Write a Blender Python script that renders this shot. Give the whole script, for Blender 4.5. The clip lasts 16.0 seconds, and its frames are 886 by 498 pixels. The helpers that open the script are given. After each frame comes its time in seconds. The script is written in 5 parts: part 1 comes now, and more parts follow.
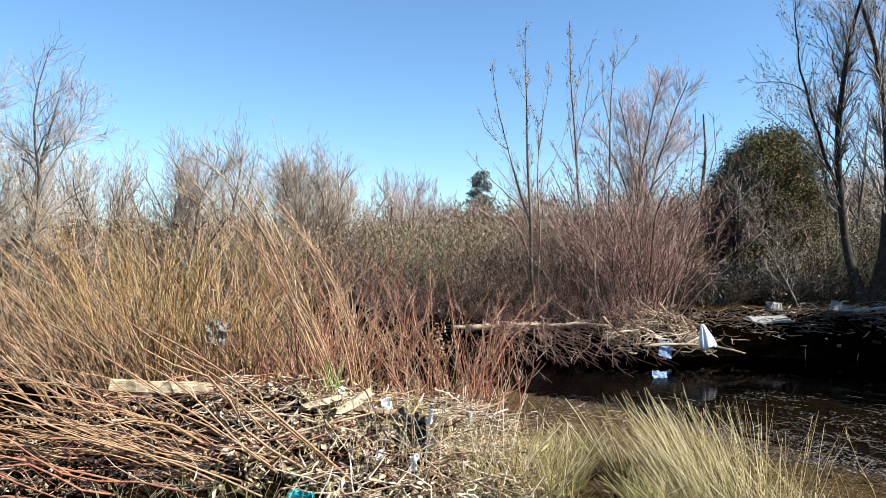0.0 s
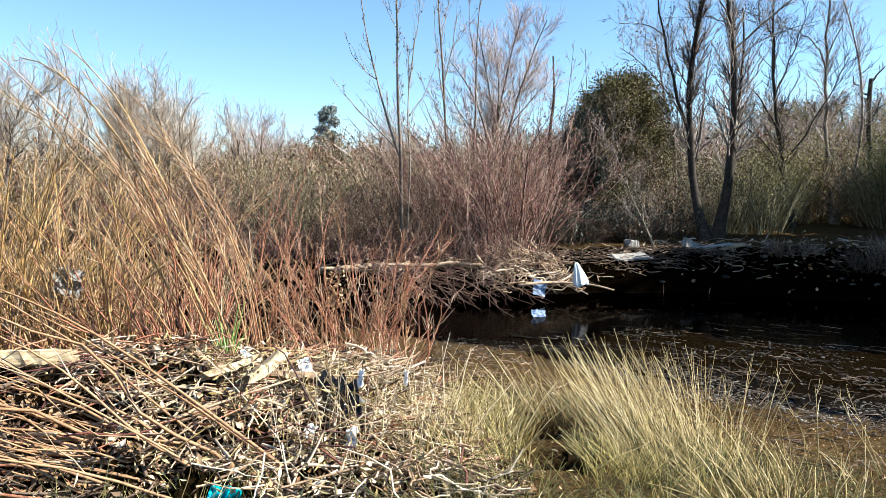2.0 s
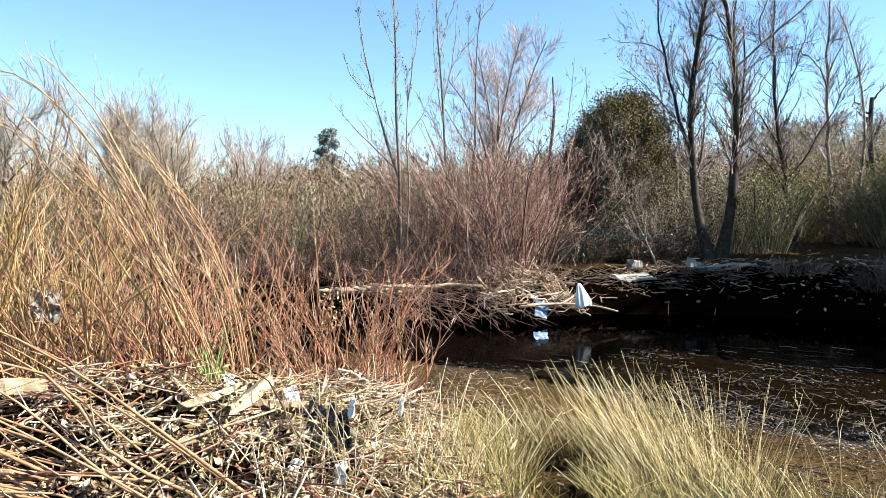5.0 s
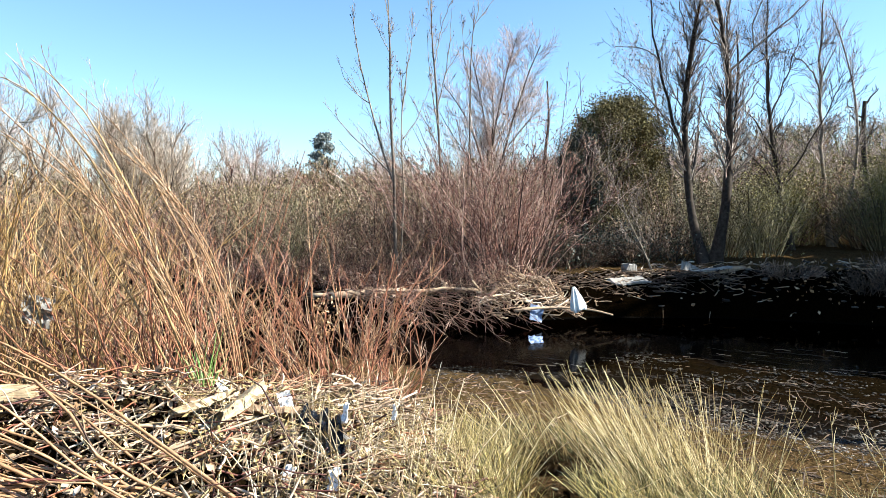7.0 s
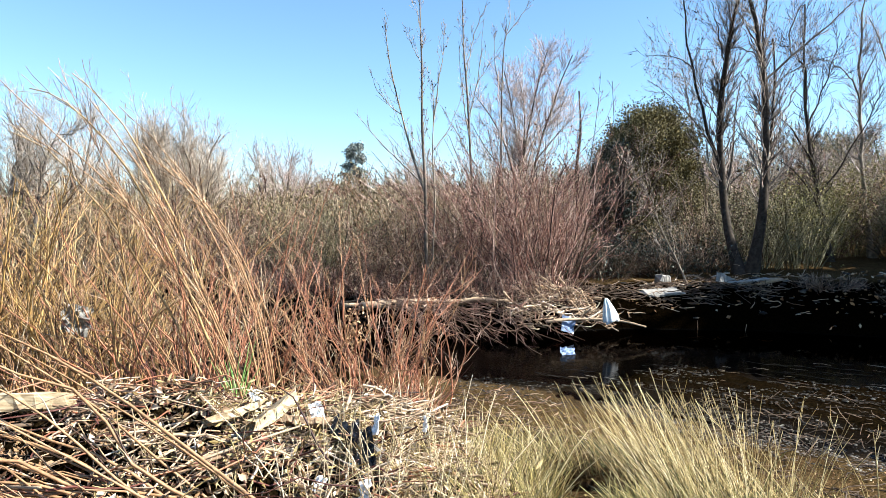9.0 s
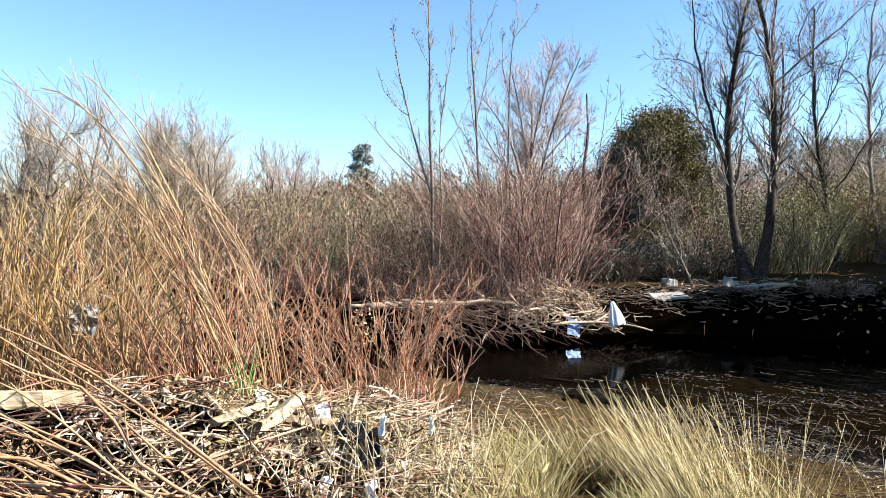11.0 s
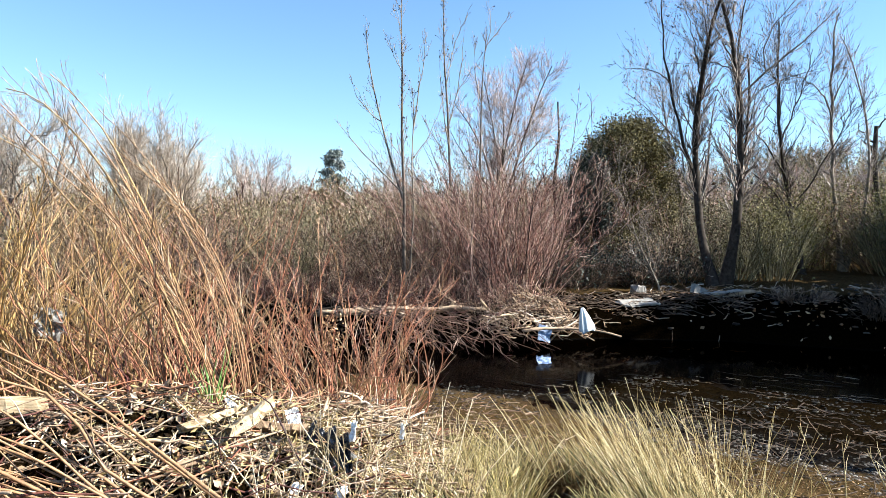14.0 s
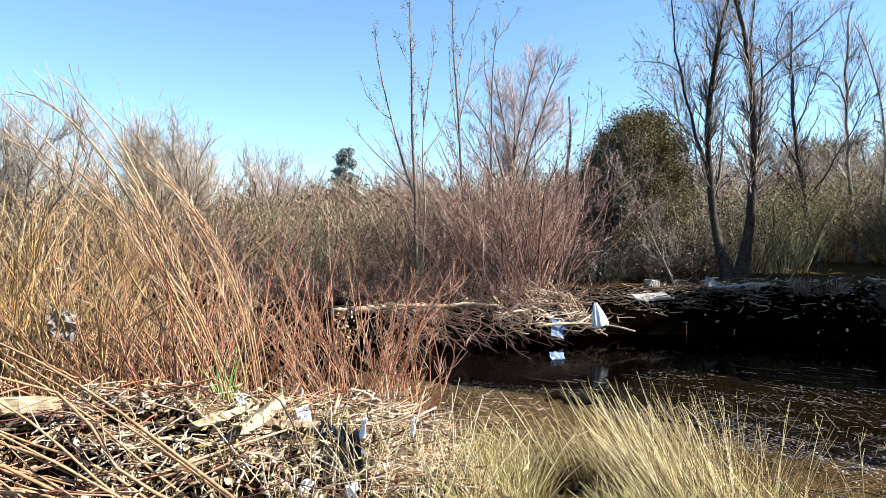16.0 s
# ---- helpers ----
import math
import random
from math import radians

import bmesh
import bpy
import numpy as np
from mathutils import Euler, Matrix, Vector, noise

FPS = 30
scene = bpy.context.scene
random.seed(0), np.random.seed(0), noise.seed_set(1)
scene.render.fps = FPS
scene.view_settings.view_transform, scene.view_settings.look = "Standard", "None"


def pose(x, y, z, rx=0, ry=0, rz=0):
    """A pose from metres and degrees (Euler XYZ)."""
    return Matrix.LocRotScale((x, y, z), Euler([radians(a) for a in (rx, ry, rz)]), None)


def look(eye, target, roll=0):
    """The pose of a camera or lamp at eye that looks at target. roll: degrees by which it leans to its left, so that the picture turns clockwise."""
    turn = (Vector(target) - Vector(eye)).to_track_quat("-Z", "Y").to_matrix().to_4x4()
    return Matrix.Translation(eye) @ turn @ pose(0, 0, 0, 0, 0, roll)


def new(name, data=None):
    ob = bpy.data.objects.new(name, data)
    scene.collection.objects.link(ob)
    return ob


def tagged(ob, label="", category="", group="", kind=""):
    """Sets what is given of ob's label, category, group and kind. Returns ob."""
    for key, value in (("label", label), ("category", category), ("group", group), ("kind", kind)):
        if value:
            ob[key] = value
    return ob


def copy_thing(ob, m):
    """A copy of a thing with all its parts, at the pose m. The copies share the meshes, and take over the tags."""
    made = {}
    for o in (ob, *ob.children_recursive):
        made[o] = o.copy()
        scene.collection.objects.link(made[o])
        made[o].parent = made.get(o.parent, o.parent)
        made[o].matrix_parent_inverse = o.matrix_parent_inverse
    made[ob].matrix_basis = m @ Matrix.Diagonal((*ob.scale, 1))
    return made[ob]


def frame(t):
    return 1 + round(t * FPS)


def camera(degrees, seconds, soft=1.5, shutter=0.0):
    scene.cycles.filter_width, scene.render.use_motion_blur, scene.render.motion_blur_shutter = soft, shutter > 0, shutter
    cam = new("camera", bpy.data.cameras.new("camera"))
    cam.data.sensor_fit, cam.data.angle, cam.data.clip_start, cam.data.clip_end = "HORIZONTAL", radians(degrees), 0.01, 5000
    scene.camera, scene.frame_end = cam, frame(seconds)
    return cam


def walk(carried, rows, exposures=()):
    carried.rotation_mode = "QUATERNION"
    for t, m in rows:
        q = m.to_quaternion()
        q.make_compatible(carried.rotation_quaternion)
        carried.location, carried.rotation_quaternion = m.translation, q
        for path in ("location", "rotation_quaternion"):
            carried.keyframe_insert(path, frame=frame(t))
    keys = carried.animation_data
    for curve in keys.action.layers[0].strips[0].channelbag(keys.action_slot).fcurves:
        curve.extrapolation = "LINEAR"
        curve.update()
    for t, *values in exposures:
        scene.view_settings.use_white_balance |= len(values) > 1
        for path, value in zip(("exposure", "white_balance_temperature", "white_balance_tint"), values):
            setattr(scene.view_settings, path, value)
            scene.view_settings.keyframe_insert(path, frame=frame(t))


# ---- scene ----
cam = camera(63.3, 16.0, 0.6)
PATH = [
    (0, (0.181, -1.131, 2.484), (0.151, 0.868, 2.504), -0.1),
    (0.5, (0.056, -0.877, 2.426), (-0.027, 1.119, 2.34), -0.7),
    (1, (-0.081, -0.609, 2.437), (-0.182, 1.387, 2.358), -0.4),
    (1.5, (-0.287, -0.343, 2.401), (-0.186, 1.652, 2.309), -0.7),
    (2, (-0.471, -0.127, 2.441), (-0.065, 1.826, 2.292), 0.3),
    (2.5, (-0.548, 0.059, 2.435), (-0.185, 2.021, 2.297), -0.6),
    (3, (-0.57, 0.212, 2.434), (-0.158, 2.163, 2.283), 0.6),
    (3.5, (-0.577, 0.201, 2.422), (-0.046, 2.123, 2.27), 0.7),
    (4, (-0.486, 0.212, 2.408), (-0.105, 2.17, 2.264), 0.1),
    (4.5, (-0.408, 0.215, 2.408), (-0.075, 2.18, 2.244), -0.5),
    (5, (-0.376, 0.184, 2.399), (0.028, 2.141, 2.311), 0.0),
    (7.5, (-0.362, 0.202, 2.406), (0.055, 2.157, 2.33), -0.1),
    (8, (-0.371, 0.212, 2.409), (0.014, 2.174, 2.335), -0.1),
    (8.5, (-0.357, 0.196, 2.404), (0.008, 2.161, 2.338), 0.0),
    (9, (-0.364, 0.208, 2.413), (-0.031, 2.18, 2.363), 0.0),
    (11.5, (-0.375, 0.206, 2.415), (-0.058, 2.181, 2.37), 0.5),
    (12, (-0.372, 0.206, 2.406), (-0.044, 2.179, 2.355), 0.5),
    (12.5, (-0.368, 0.202, 2.405), (-0.031, 2.172, 2.338), 0.6),
    (13, (-0.372, 0.196, 2.413), (-0.015, 2.163, 2.364), 0.8),
    (13.5, (-0.373, 0.185, 2.408), (0.021, 2.146, 2.371), 0.9),
    (14, (-0.38, 0.187, 2.41), (0.014, 2.147, 2.383), 0.8),
    (14.5, (-0.386, 0.19, 2.405), (-0.004, 2.154, 2.387), 0.6),
    (15, (-0.372, 0.181, 2.408), (0.008, 2.145, 2.39), 0.5),
    (15.5, (-0.366, 0.189, 2.416), (0.007, 2.154, 2.395), 0.5),
    (16, (-0.343, 0.193, 2.4), (0.015, 2.16, 2.365), -0.0),
]
EXPOSURES = [(0, 1.40, 5450, 3), (1.5, 1.57, 5600, 3), (3.5, 1.82, 5720, 2), (9, 1.80, 5660, 3), (16, 1.74, 5620, 4)]
walk(cam, [(t, look(eye, target, roll)) for t, eye, target, roll in PATH], EXPOSURES)

# ---------------------------------------------------------------- light
SUN_AZ, SUN_EL = radians(108), radians(38)      # clockwise from +y, above the horizon
world = bpy.data.worlds.new("world")
scene.world = world
world.use_nodes = True
wn = world.node_tree.nodes
sky = wn.new("ShaderNodeTexSky")
sky.sky_type, sky.sun_disc = "NISHITA", False
sky.sun_elevation, sky.sun_rotation = SUN_EL, SUN_AZ
sky.air_density, sky.dust_density, sky.ozone_density = 1.0, 0.0, 2.4
wn["Background"].inputs["Strength"].default_value = 0.066
world.node_tree.links.new(sky.outputs[0], wn["Background"].inputs[0])
sun = new("sun", bpy.data.lights.new("sun", "SUN"))
sun.data.energy, sun.data.angle, sun.data.color = 5.0, radians(0.5), (1.0, 0.89, 0.76)
sun_dir = Vector((math.sin(SUN_AZ) * math.cos(SUN_EL), math.cos(SUN_AZ) * math.cos(SUN_EL), math.sin(SUN_EL)))
sun.matrix_world = look(sun_dir * 60, (0, 0, 0))


# ---------------------------------------------------------------- materials
def material(name, rough=0.8, spec=0.3):
    m = bpy.data.materials.new(name)
    m.use_nodes = True
    b = m.node_tree.nodes["Principled BSDF"]
    b.inputs["Roughness"].default_value = rough
    b.inputs["Specular IOR Level"].default_value = spec
    return m, m.node_tree.nodes, m.node_tree.links, b


def ramp(nodes, stops):
    r = nodes.new("ShaderNodeValToRGB")
    e = r.color_ramp.elements
    while len(e) < len(stops):
        e.new(0.5)
    for k, (at, c) in zip(e, stops):
        k.position, k.color = at, (*c, 1)
    return r


def noise_node(nodes, links, scale, detail=4, stretch=(1, 1, 1), coord="Object", rough=0.6):
    co, mp, n = nodes.new("ShaderNodeTexCoord"), nodes.new("ShaderNodeMapping"), nodes.new("ShaderNodeTexNoise")
    mp.inputs["Scale"].default_value = stretch
    n.inputs["Scale"].default_value, n.inputs["Detail"].default_value, n.inputs["Roughness"].default_value = scale, detail, rough
    links.new(co.outputs[coord], mp.inputs[0])
    links.new(mp.outputs[0], n.inputs["Vector"])
    return n


def mix_node(nodes, links, a, b, fac, mode="MIX"):
    m = nodes.new("ShaderNodeMix")
    m.data_type, m.blend_type = "RGBA", mode
    for socket, v in ((m.inputs[6], a), (m.inputs[7], b), (m.inputs[0], fac)):
        if isinstance(v, (int, float)):
            socket.default_value = v
        elif isinstance(v, tuple):
            socket.default_value = (*v, 1)
        else:
            links.new(v, socket)
    return m.outputs[2]


def bump_from(nodes, links, bsdf, height, strength, distance):
    b = nodes.new("ShaderNodeBump")
    b.inputs["Strength"].default_value, b.inputs["Distance"].default_value = strength, distance
    links.new(height, b.inputs["Height"])
    links.new(b.outputs[0], bsdf.inputs["Normal"])


def stem_material(name, stops, grain=30.0, rough=0.6, spec=0.4, dark=0.5, bump=0.4):
    """Bark, stalks or leaves: every piece takes its own tone from the ramp, with a finer grain and larger blotches over it."""
    m, n, l, b = material(name, rough, spec)
    g = n.new("ShaderNodeNewGeometry")
    r = ramp(n, stops)
    l.new(g.outputs["Random Per Island"], r.inputs[0])
    fine, broad = noise_node(n, l, grain, 3), noise_node(n, l, grain / 14, 3)
    lo = (dark, dark, dark)
    c = mix_node(n, l, r.outputs[0], ramp_tone(n, l, fine.outputs[0], lo, (1.15, 1.15, 1.15)), 1.0, "MULTIPLY")
    c = mix_node(n, l, c, ramp_tone(n, l, broad.outputs[0], (0.75, 0.72, 0.7), (1.15, 1.12, 1.1)), 1.0, "MULTIPLY")
    l.new(c, b.inputs["Base Color"])
    bump_from(n, l, b, fine.outputs[0], bump, 0.01)
    return m


def ramp_tone(nodes, links, value, lo, hi):
    r = ramp(nodes, [(0.3, lo), (0.7, hi)])
    links.new(value, r.inputs[0])
    return r.outputs[0]


WILLOW_ORANGE = stem_material("willow_orange", [(0, (0.010, 0.005, 0.003)), (0.34, (0.10, 0.044, 0.022)), (0.54, (0.37, 0.20, 0.092)), (0.82, (0.60, 0.42, 0.235)), (1, (0.82, 0.70, 0.51))], 25)
WILLOW_YELLOW = stem_material("willow_yellow", [(0, (0.025, 0.013, 0.005)), (0.35, (0.22, 0.115, 0.034)), (0.65, (0.54, 0.345, 0.12)), (1, (0.76, 0.61, 0.32))], 25)
WILLOW_TAN = stem_material("willow_tan", [(0, (0.015, 0.008, 0.004)), (0.35, (0.15, 0.08, 0.03)), (0.65, (0.47, 0.31, 0.125)), (1, (0.76, 0.64, 0.40))], 25)
WILLOW_RED = stem_material("willow_red", [(0, (0.02, 0.008, 0.007)), (0.3, (0.13, 0.038, 0.024)), (0.55, (0.36, 0.14, 0.07)), (0.82, (0.58, 0.34, 0.20)), (1, (0.78, 0.62, 0.47))], 25)
BRUSH_TWIG = stem_material("brush_twig", [(0, (0.012, 0.008, 0.006)), (0.4, (0.085, 0.048, 0.032)), (0.75, (0.38, 0.235, 0.15)), (1, (0.78, 0.64, 0.48))], 25)
BRUSH_PINK = stem_material("brush_pink", [(0, (0.016, 0.007, 0.006)), (0.35, (0.11, 0.045, 0.034)), (0.7, (0.42, 0.21, 0.15)), (1, (0.80, 0.62, 0.50))], 25)
BRUSH_TAN = stem_material("brush_tan", [(0, (0.03, 0.02, 0.012)), (0.35, (0.19, 0.125, 0.07)), (0.75, (0.45, 0.33, 0.19)), (1, (0.72, 0.60, 0.42))], 25)
BRUSH_OLIVE = stem_material("brush_olive", [(0, (0.03, 0.025, 0.012)), (0.5, (0.16, 0.135, 0.06)), (1, (0.52, 0.46, 0.27))], 25)
TWIG_GREY = stem_material("twig_grey", [(0, (0.07, 0.05, 0.04)), (0.5, (0.21, 0.165, 0.135)), (1, (0.46, 0.40, 0.34))], 20)
BARK_DARK = stem_material("bark_dark", [(0, (0.030, 0.023, 0.018)), (1, (0.085, 0.066, 0.050))], 9, 0.9, 0.2, 0.35, 0.9)
BARK_PALE = stem_material("bark_pale", [(0, (0.24, 0.20, 0.155)), (1, (0.36, 0.31, 0.25))], 7, 0.85, 0.2, 0.35, 0.7)
BARK_GREY = stem_material("bark_grey", [(0, (0.12, 0.095, 0.075)), (1, (0.21, 0.175, 0.14))], 8, 0.85, 0.2, 0.4, 0.7)
LEAF_DOME = stem_material("leaf_dome", [(0, (0.055, 0.05, 0.022)), (0.5, (0.15, 0.128, 0.056)), (1, (0.26, 0.22, 0.105))], 6, 0.8, 0.05, 0.8, 0.1)
LEAF_UNDER = stem_material("leaf_under", [(0, (0.04, 0.036, 0.02)), (0.6, (0.15, 0.128, 0.07)), (1, (0.32, 0.28, 0.16))], 6, 0.7, 0.15, 0.7, 0.1)
DRIFT = stem_material("driftwood_grey", [(0, (0.09, 0.05, 0.03)), (0.45, (0.44, 0.305, 0.185)), (0.8, (0.66, 0.52, 0.365)), (1, (0.80, 0.70, 0.57))], 14, 0.8, 0.25, 0.45, 0.8)
# tan and pink twigs of the far trees, made paler for distance haze
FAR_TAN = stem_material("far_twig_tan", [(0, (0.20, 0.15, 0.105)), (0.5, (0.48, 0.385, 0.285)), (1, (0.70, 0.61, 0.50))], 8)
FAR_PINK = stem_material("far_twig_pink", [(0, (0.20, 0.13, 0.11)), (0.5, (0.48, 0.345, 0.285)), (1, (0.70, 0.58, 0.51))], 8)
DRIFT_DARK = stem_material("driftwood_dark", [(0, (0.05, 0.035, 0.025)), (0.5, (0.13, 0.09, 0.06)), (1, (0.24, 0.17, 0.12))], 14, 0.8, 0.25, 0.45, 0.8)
STRAW = stem_material("straw", [(0, (0.07, 0.045, 0.014)), (0.3, (0.25, 0.18, 0.062)), (0.65, (0.48, 0.38, 0.17)), (1, (0.76, 0.66, 0.41))], 30, 0.6, 0.35, 0.7, 0.2)
STRAW_PALE = stem_material("straw_pale", [(0, (0.20, 0.135, 0.07)), (0.4, (0.44, 0.34, 0.19)), (1, (0.78, 0.68, 0.50))], 30, 0.6, 0.35, 0.75, 0.2)
GRASS_YELLOW = stem_material("grass_yellow", [(0, (0.05, 0.045, 0.010)), (0.4, (0.22, 0.175, 0.05)), (0.75, (0.44, 0.36, 0.125)), (1, (0.66, 0.58, 0.30))], 20, 0.6, 0.3, 0.7, 0.2)
GRASS_GREEN = stem_material("grass_green", [(0, (0.016, 0.018, 0.005)), (0.5, (0.085, 0.088, 0.020)), (1, (0.26, 0.24, 0.07))], 20, 0.6, 0.3, 0.7, 0.2)
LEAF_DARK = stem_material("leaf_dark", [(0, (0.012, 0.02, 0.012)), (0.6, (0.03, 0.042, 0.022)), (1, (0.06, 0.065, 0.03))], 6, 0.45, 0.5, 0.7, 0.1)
LEAF_OLIVE = stem_material("leaf_olive", [(0, (0.045, 0.04, 0.018)), (0.5, (0.21, 0.185, 0.085)), (1, (0.40, 0.34, 0.18))], 6, 0.7, 0.15, 0.7, 0.1)
# pine needles paler and bluer, with the haze of distance in their colour
LEAF_PINE_HAZY = stem_material("leaf_pine_hazy", [(0, (0.13, 0.155, 0.15)), (0.6, (0.24, 0.27, 0.25)), (1, (0.36, 0.38, 0.33))], 6, 0.6, 0.2, 0.7, 0.1)
LEAF_YELLOW = stem_material("leaf_yellow", [(0, (0.09, 0.085, 0.028)), (0.5, (0.27, 0.245, 0.08)), (1, (0.46, 0.40, 0.16))], 6, 0.7, 0.15, 0.7, 0.1)
LEAF_FRESH = stem_material("leaf_fresh", [(0, (0.14, 0.28, 0.06)), (1, (0.30, 0.46, 0.14))], 6, 0.5, 0.4, 0.8, 0.1)
LEAF_DEAD = stem_material("leaf_dead", [(0, (0.07, 0.036, 0.018)), (0.4, (0.24, 0.135, 0.062)), (0.75, (0.45, 0.29, 0.145)), (1, (0.66, 0.52, 0.35))], 12, 0.75, 0.3, 0.6, 0.3)
BUD_RED = stem_material("bud_red", [(0, (0.04, 0.014, 0.012)), (0.5, (0.20, 0.072, 0.05)), (1, (0.50, 0.30, 0.21))], 12, 0.7, 0.3, 0.6, 0.2)
PALE_STONE = stem_material("pale_gravel", [(0, (0.05, 0.043, 0.034)), (0.6, (0.12, 0.10, 0.08)), (1, (0.34, 0.31, 0.26))], 9, 0.75, 0.3, 0.6, 0.4)
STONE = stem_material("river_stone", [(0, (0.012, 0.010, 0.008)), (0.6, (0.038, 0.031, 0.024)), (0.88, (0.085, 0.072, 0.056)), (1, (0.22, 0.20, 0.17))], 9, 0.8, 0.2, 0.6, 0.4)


def plain_material(name, colour, rough=0.5, spec=0.5, vary=0.25, scale=14, bump=0.3, through_light=0.0):
    m, n, l, b = material(name, rough, spec)
    k = noise_node(n, l, scale, 5)
    c = mix_node(n, l, colour, ramp_tone(n, l, k.outputs[0], (1 - vary, 1 - vary, 1 - vary), (1, 1, 1)), 1.0, "MULTIPLY")
    l.new(c, b.inputs["Base Color"])
    bump_from(n, l, b, k.outputs[0], bump, 0.02)
    if through_light:
        b.inputs["Subsurface Weight"].default_value = through_light
        b.inputs["Subsurface Radius"].default_value = (0.05, 0.05, 0.05)
    return m


PLASTIC_WHITE = plain_material("plastic_white", (0.82, 0.82, 0.80), 0.4, 0.4, 0.15, 20)
PLASTIC_BLUISH = plain_material("plastic_bluish", (0.20, 0.26, 0.40), 0.4, 0.4, 0.3, 30)
PLASTIC_BLACK = plain_material("plastic_black", (0.008, 0.008, 0.009), 0.14, 0.6, 0.3, 40, 1.0)
PLASTIC_GREY = plain_material("plastic_grey", (0.27, 0.25, 0.22), 0.4, 0.4, 0.4, 18)
PLASTIC_CYAN = plain_material("plastic_cyan", (0.02, 0.46, 0.52), 0.4, 0.4, 0.25, 25)
SLAB_PALE = plain_material("slab_pale", (0.36, 0.33, 0.29), 0.85, 0.2, 0.5, 5, 0.8)


def plank_material():
    m, n, l, b = material("plank_wood", 0.75, 0.25)
    g = noise_node(n, l, 5, 6, (1.2, 12, 12))
    s = noise_node(n, l, 6, 3)
    r = ramp(n, [(0.3, (0.16, 0.10, 0.05)), (0.5, (0.43, 0.325, 0.19)), (0.75, (0.62, 0.51, 0.34))])
    l.new(g.outputs[0], r.inputs[0])
    c = mix_node(n, l, r.outputs[0], ramp_tone(n, l, s.outputs[0], (0.6, 0.58, 0.55), (1.1, 1.1, 1.1)), 1.0, "MULTIPLY")
    l.new(c, b.inputs["Base Color"])
    bump_from(n, l, b, g.outputs[0], 0.6, 0.006)
    return m


PLANK = plank_material()


def ground_material(name="ground_soil", shade=1.0, tones=False):
    """River mud with leaf litter, moss and gravel; darker where the ground lies low and stays wet."""
    m, n, l, b = material(name, 0.9, 0.08)
    fine, mid, broad = noise_node(n, l, 26, 6), noise_node(n, l, 3.2, 5), noise_node(n, l, 0.5, 3)
    soil = ramp(n, [(0.3, (0.010, 0.007, 0.004)), (0.5, (0.065, 0.038, 0.017)), (0.68, (0.15, 0.092, 0.045)), (0.8, (0.26, 0.18, 0.10))])
    l.new(fine.outputs[0], soil.inputs[0])
    moss = ramp(n, [(0.3, (0.016, 0.016, 0.005)), (0.7, (0.085, 0.075, 0.022))])
    l.new(fine.outputs[0], moss.inputs[0])
    c = mix_node(n, l, soil.outputs[0], moss.outputs[0], ramp_tone(n, l, mid.outputs[0], (0, 0, 0), (0.35, 0.35, 0.35)))
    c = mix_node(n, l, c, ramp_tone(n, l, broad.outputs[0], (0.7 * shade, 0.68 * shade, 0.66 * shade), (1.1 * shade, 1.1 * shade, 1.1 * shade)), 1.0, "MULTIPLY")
    if tones:                                        # shade under plants and on the far bank is put into the soil colour
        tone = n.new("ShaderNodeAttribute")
        tone.attribute_name = "soil_shade"
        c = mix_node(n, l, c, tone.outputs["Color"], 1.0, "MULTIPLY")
    geo, xyz, wet = n.new("ShaderNodeNewGeometry"), n.new("ShaderNodeSeparateXYZ"), n.new("ShaderNodeMapRange")
    l.new(geo.outputs["Position"], xyz.inputs[0])
    l.new(xyz.outputs["Z"], wet.inputs["Value"])
    wet.inputs["From Min"].default_value, wet.inputs["From Max"].default_value = -0.06, 0.05
    c = mix_node(n, l, mix_node(n, l, c, (0.30, 0.25, 0.20), 1.0, "MULTIPLY"), c, wet.outputs[0])
    l.new(c, b.inputs["Base Color"])
    rr = n.new("ShaderNodeMapRange")
    l.new(wet.outputs[0], rr.inputs["Value"])
    rr.inputs["To Min"].default_value, rr.inputs["To Max"].default_value = 0.55, 0.95
    l.new(rr.outputs[0], b.inputs["Roughness"])
    sp = n.new("ShaderNodeMapRange")
    l.new(wet.outputs[0], sp.inputs["Value"])
    sp.inputs["To Min"].default_value, sp.inputs["To Max"].default_value = 0.05, 0.0
    l.new(sp.outputs[0], b.inputs["Specular IOR Level"])
    bump_from(n, l, b, fine.outputs[0], 0.8, 0.04)
    return m


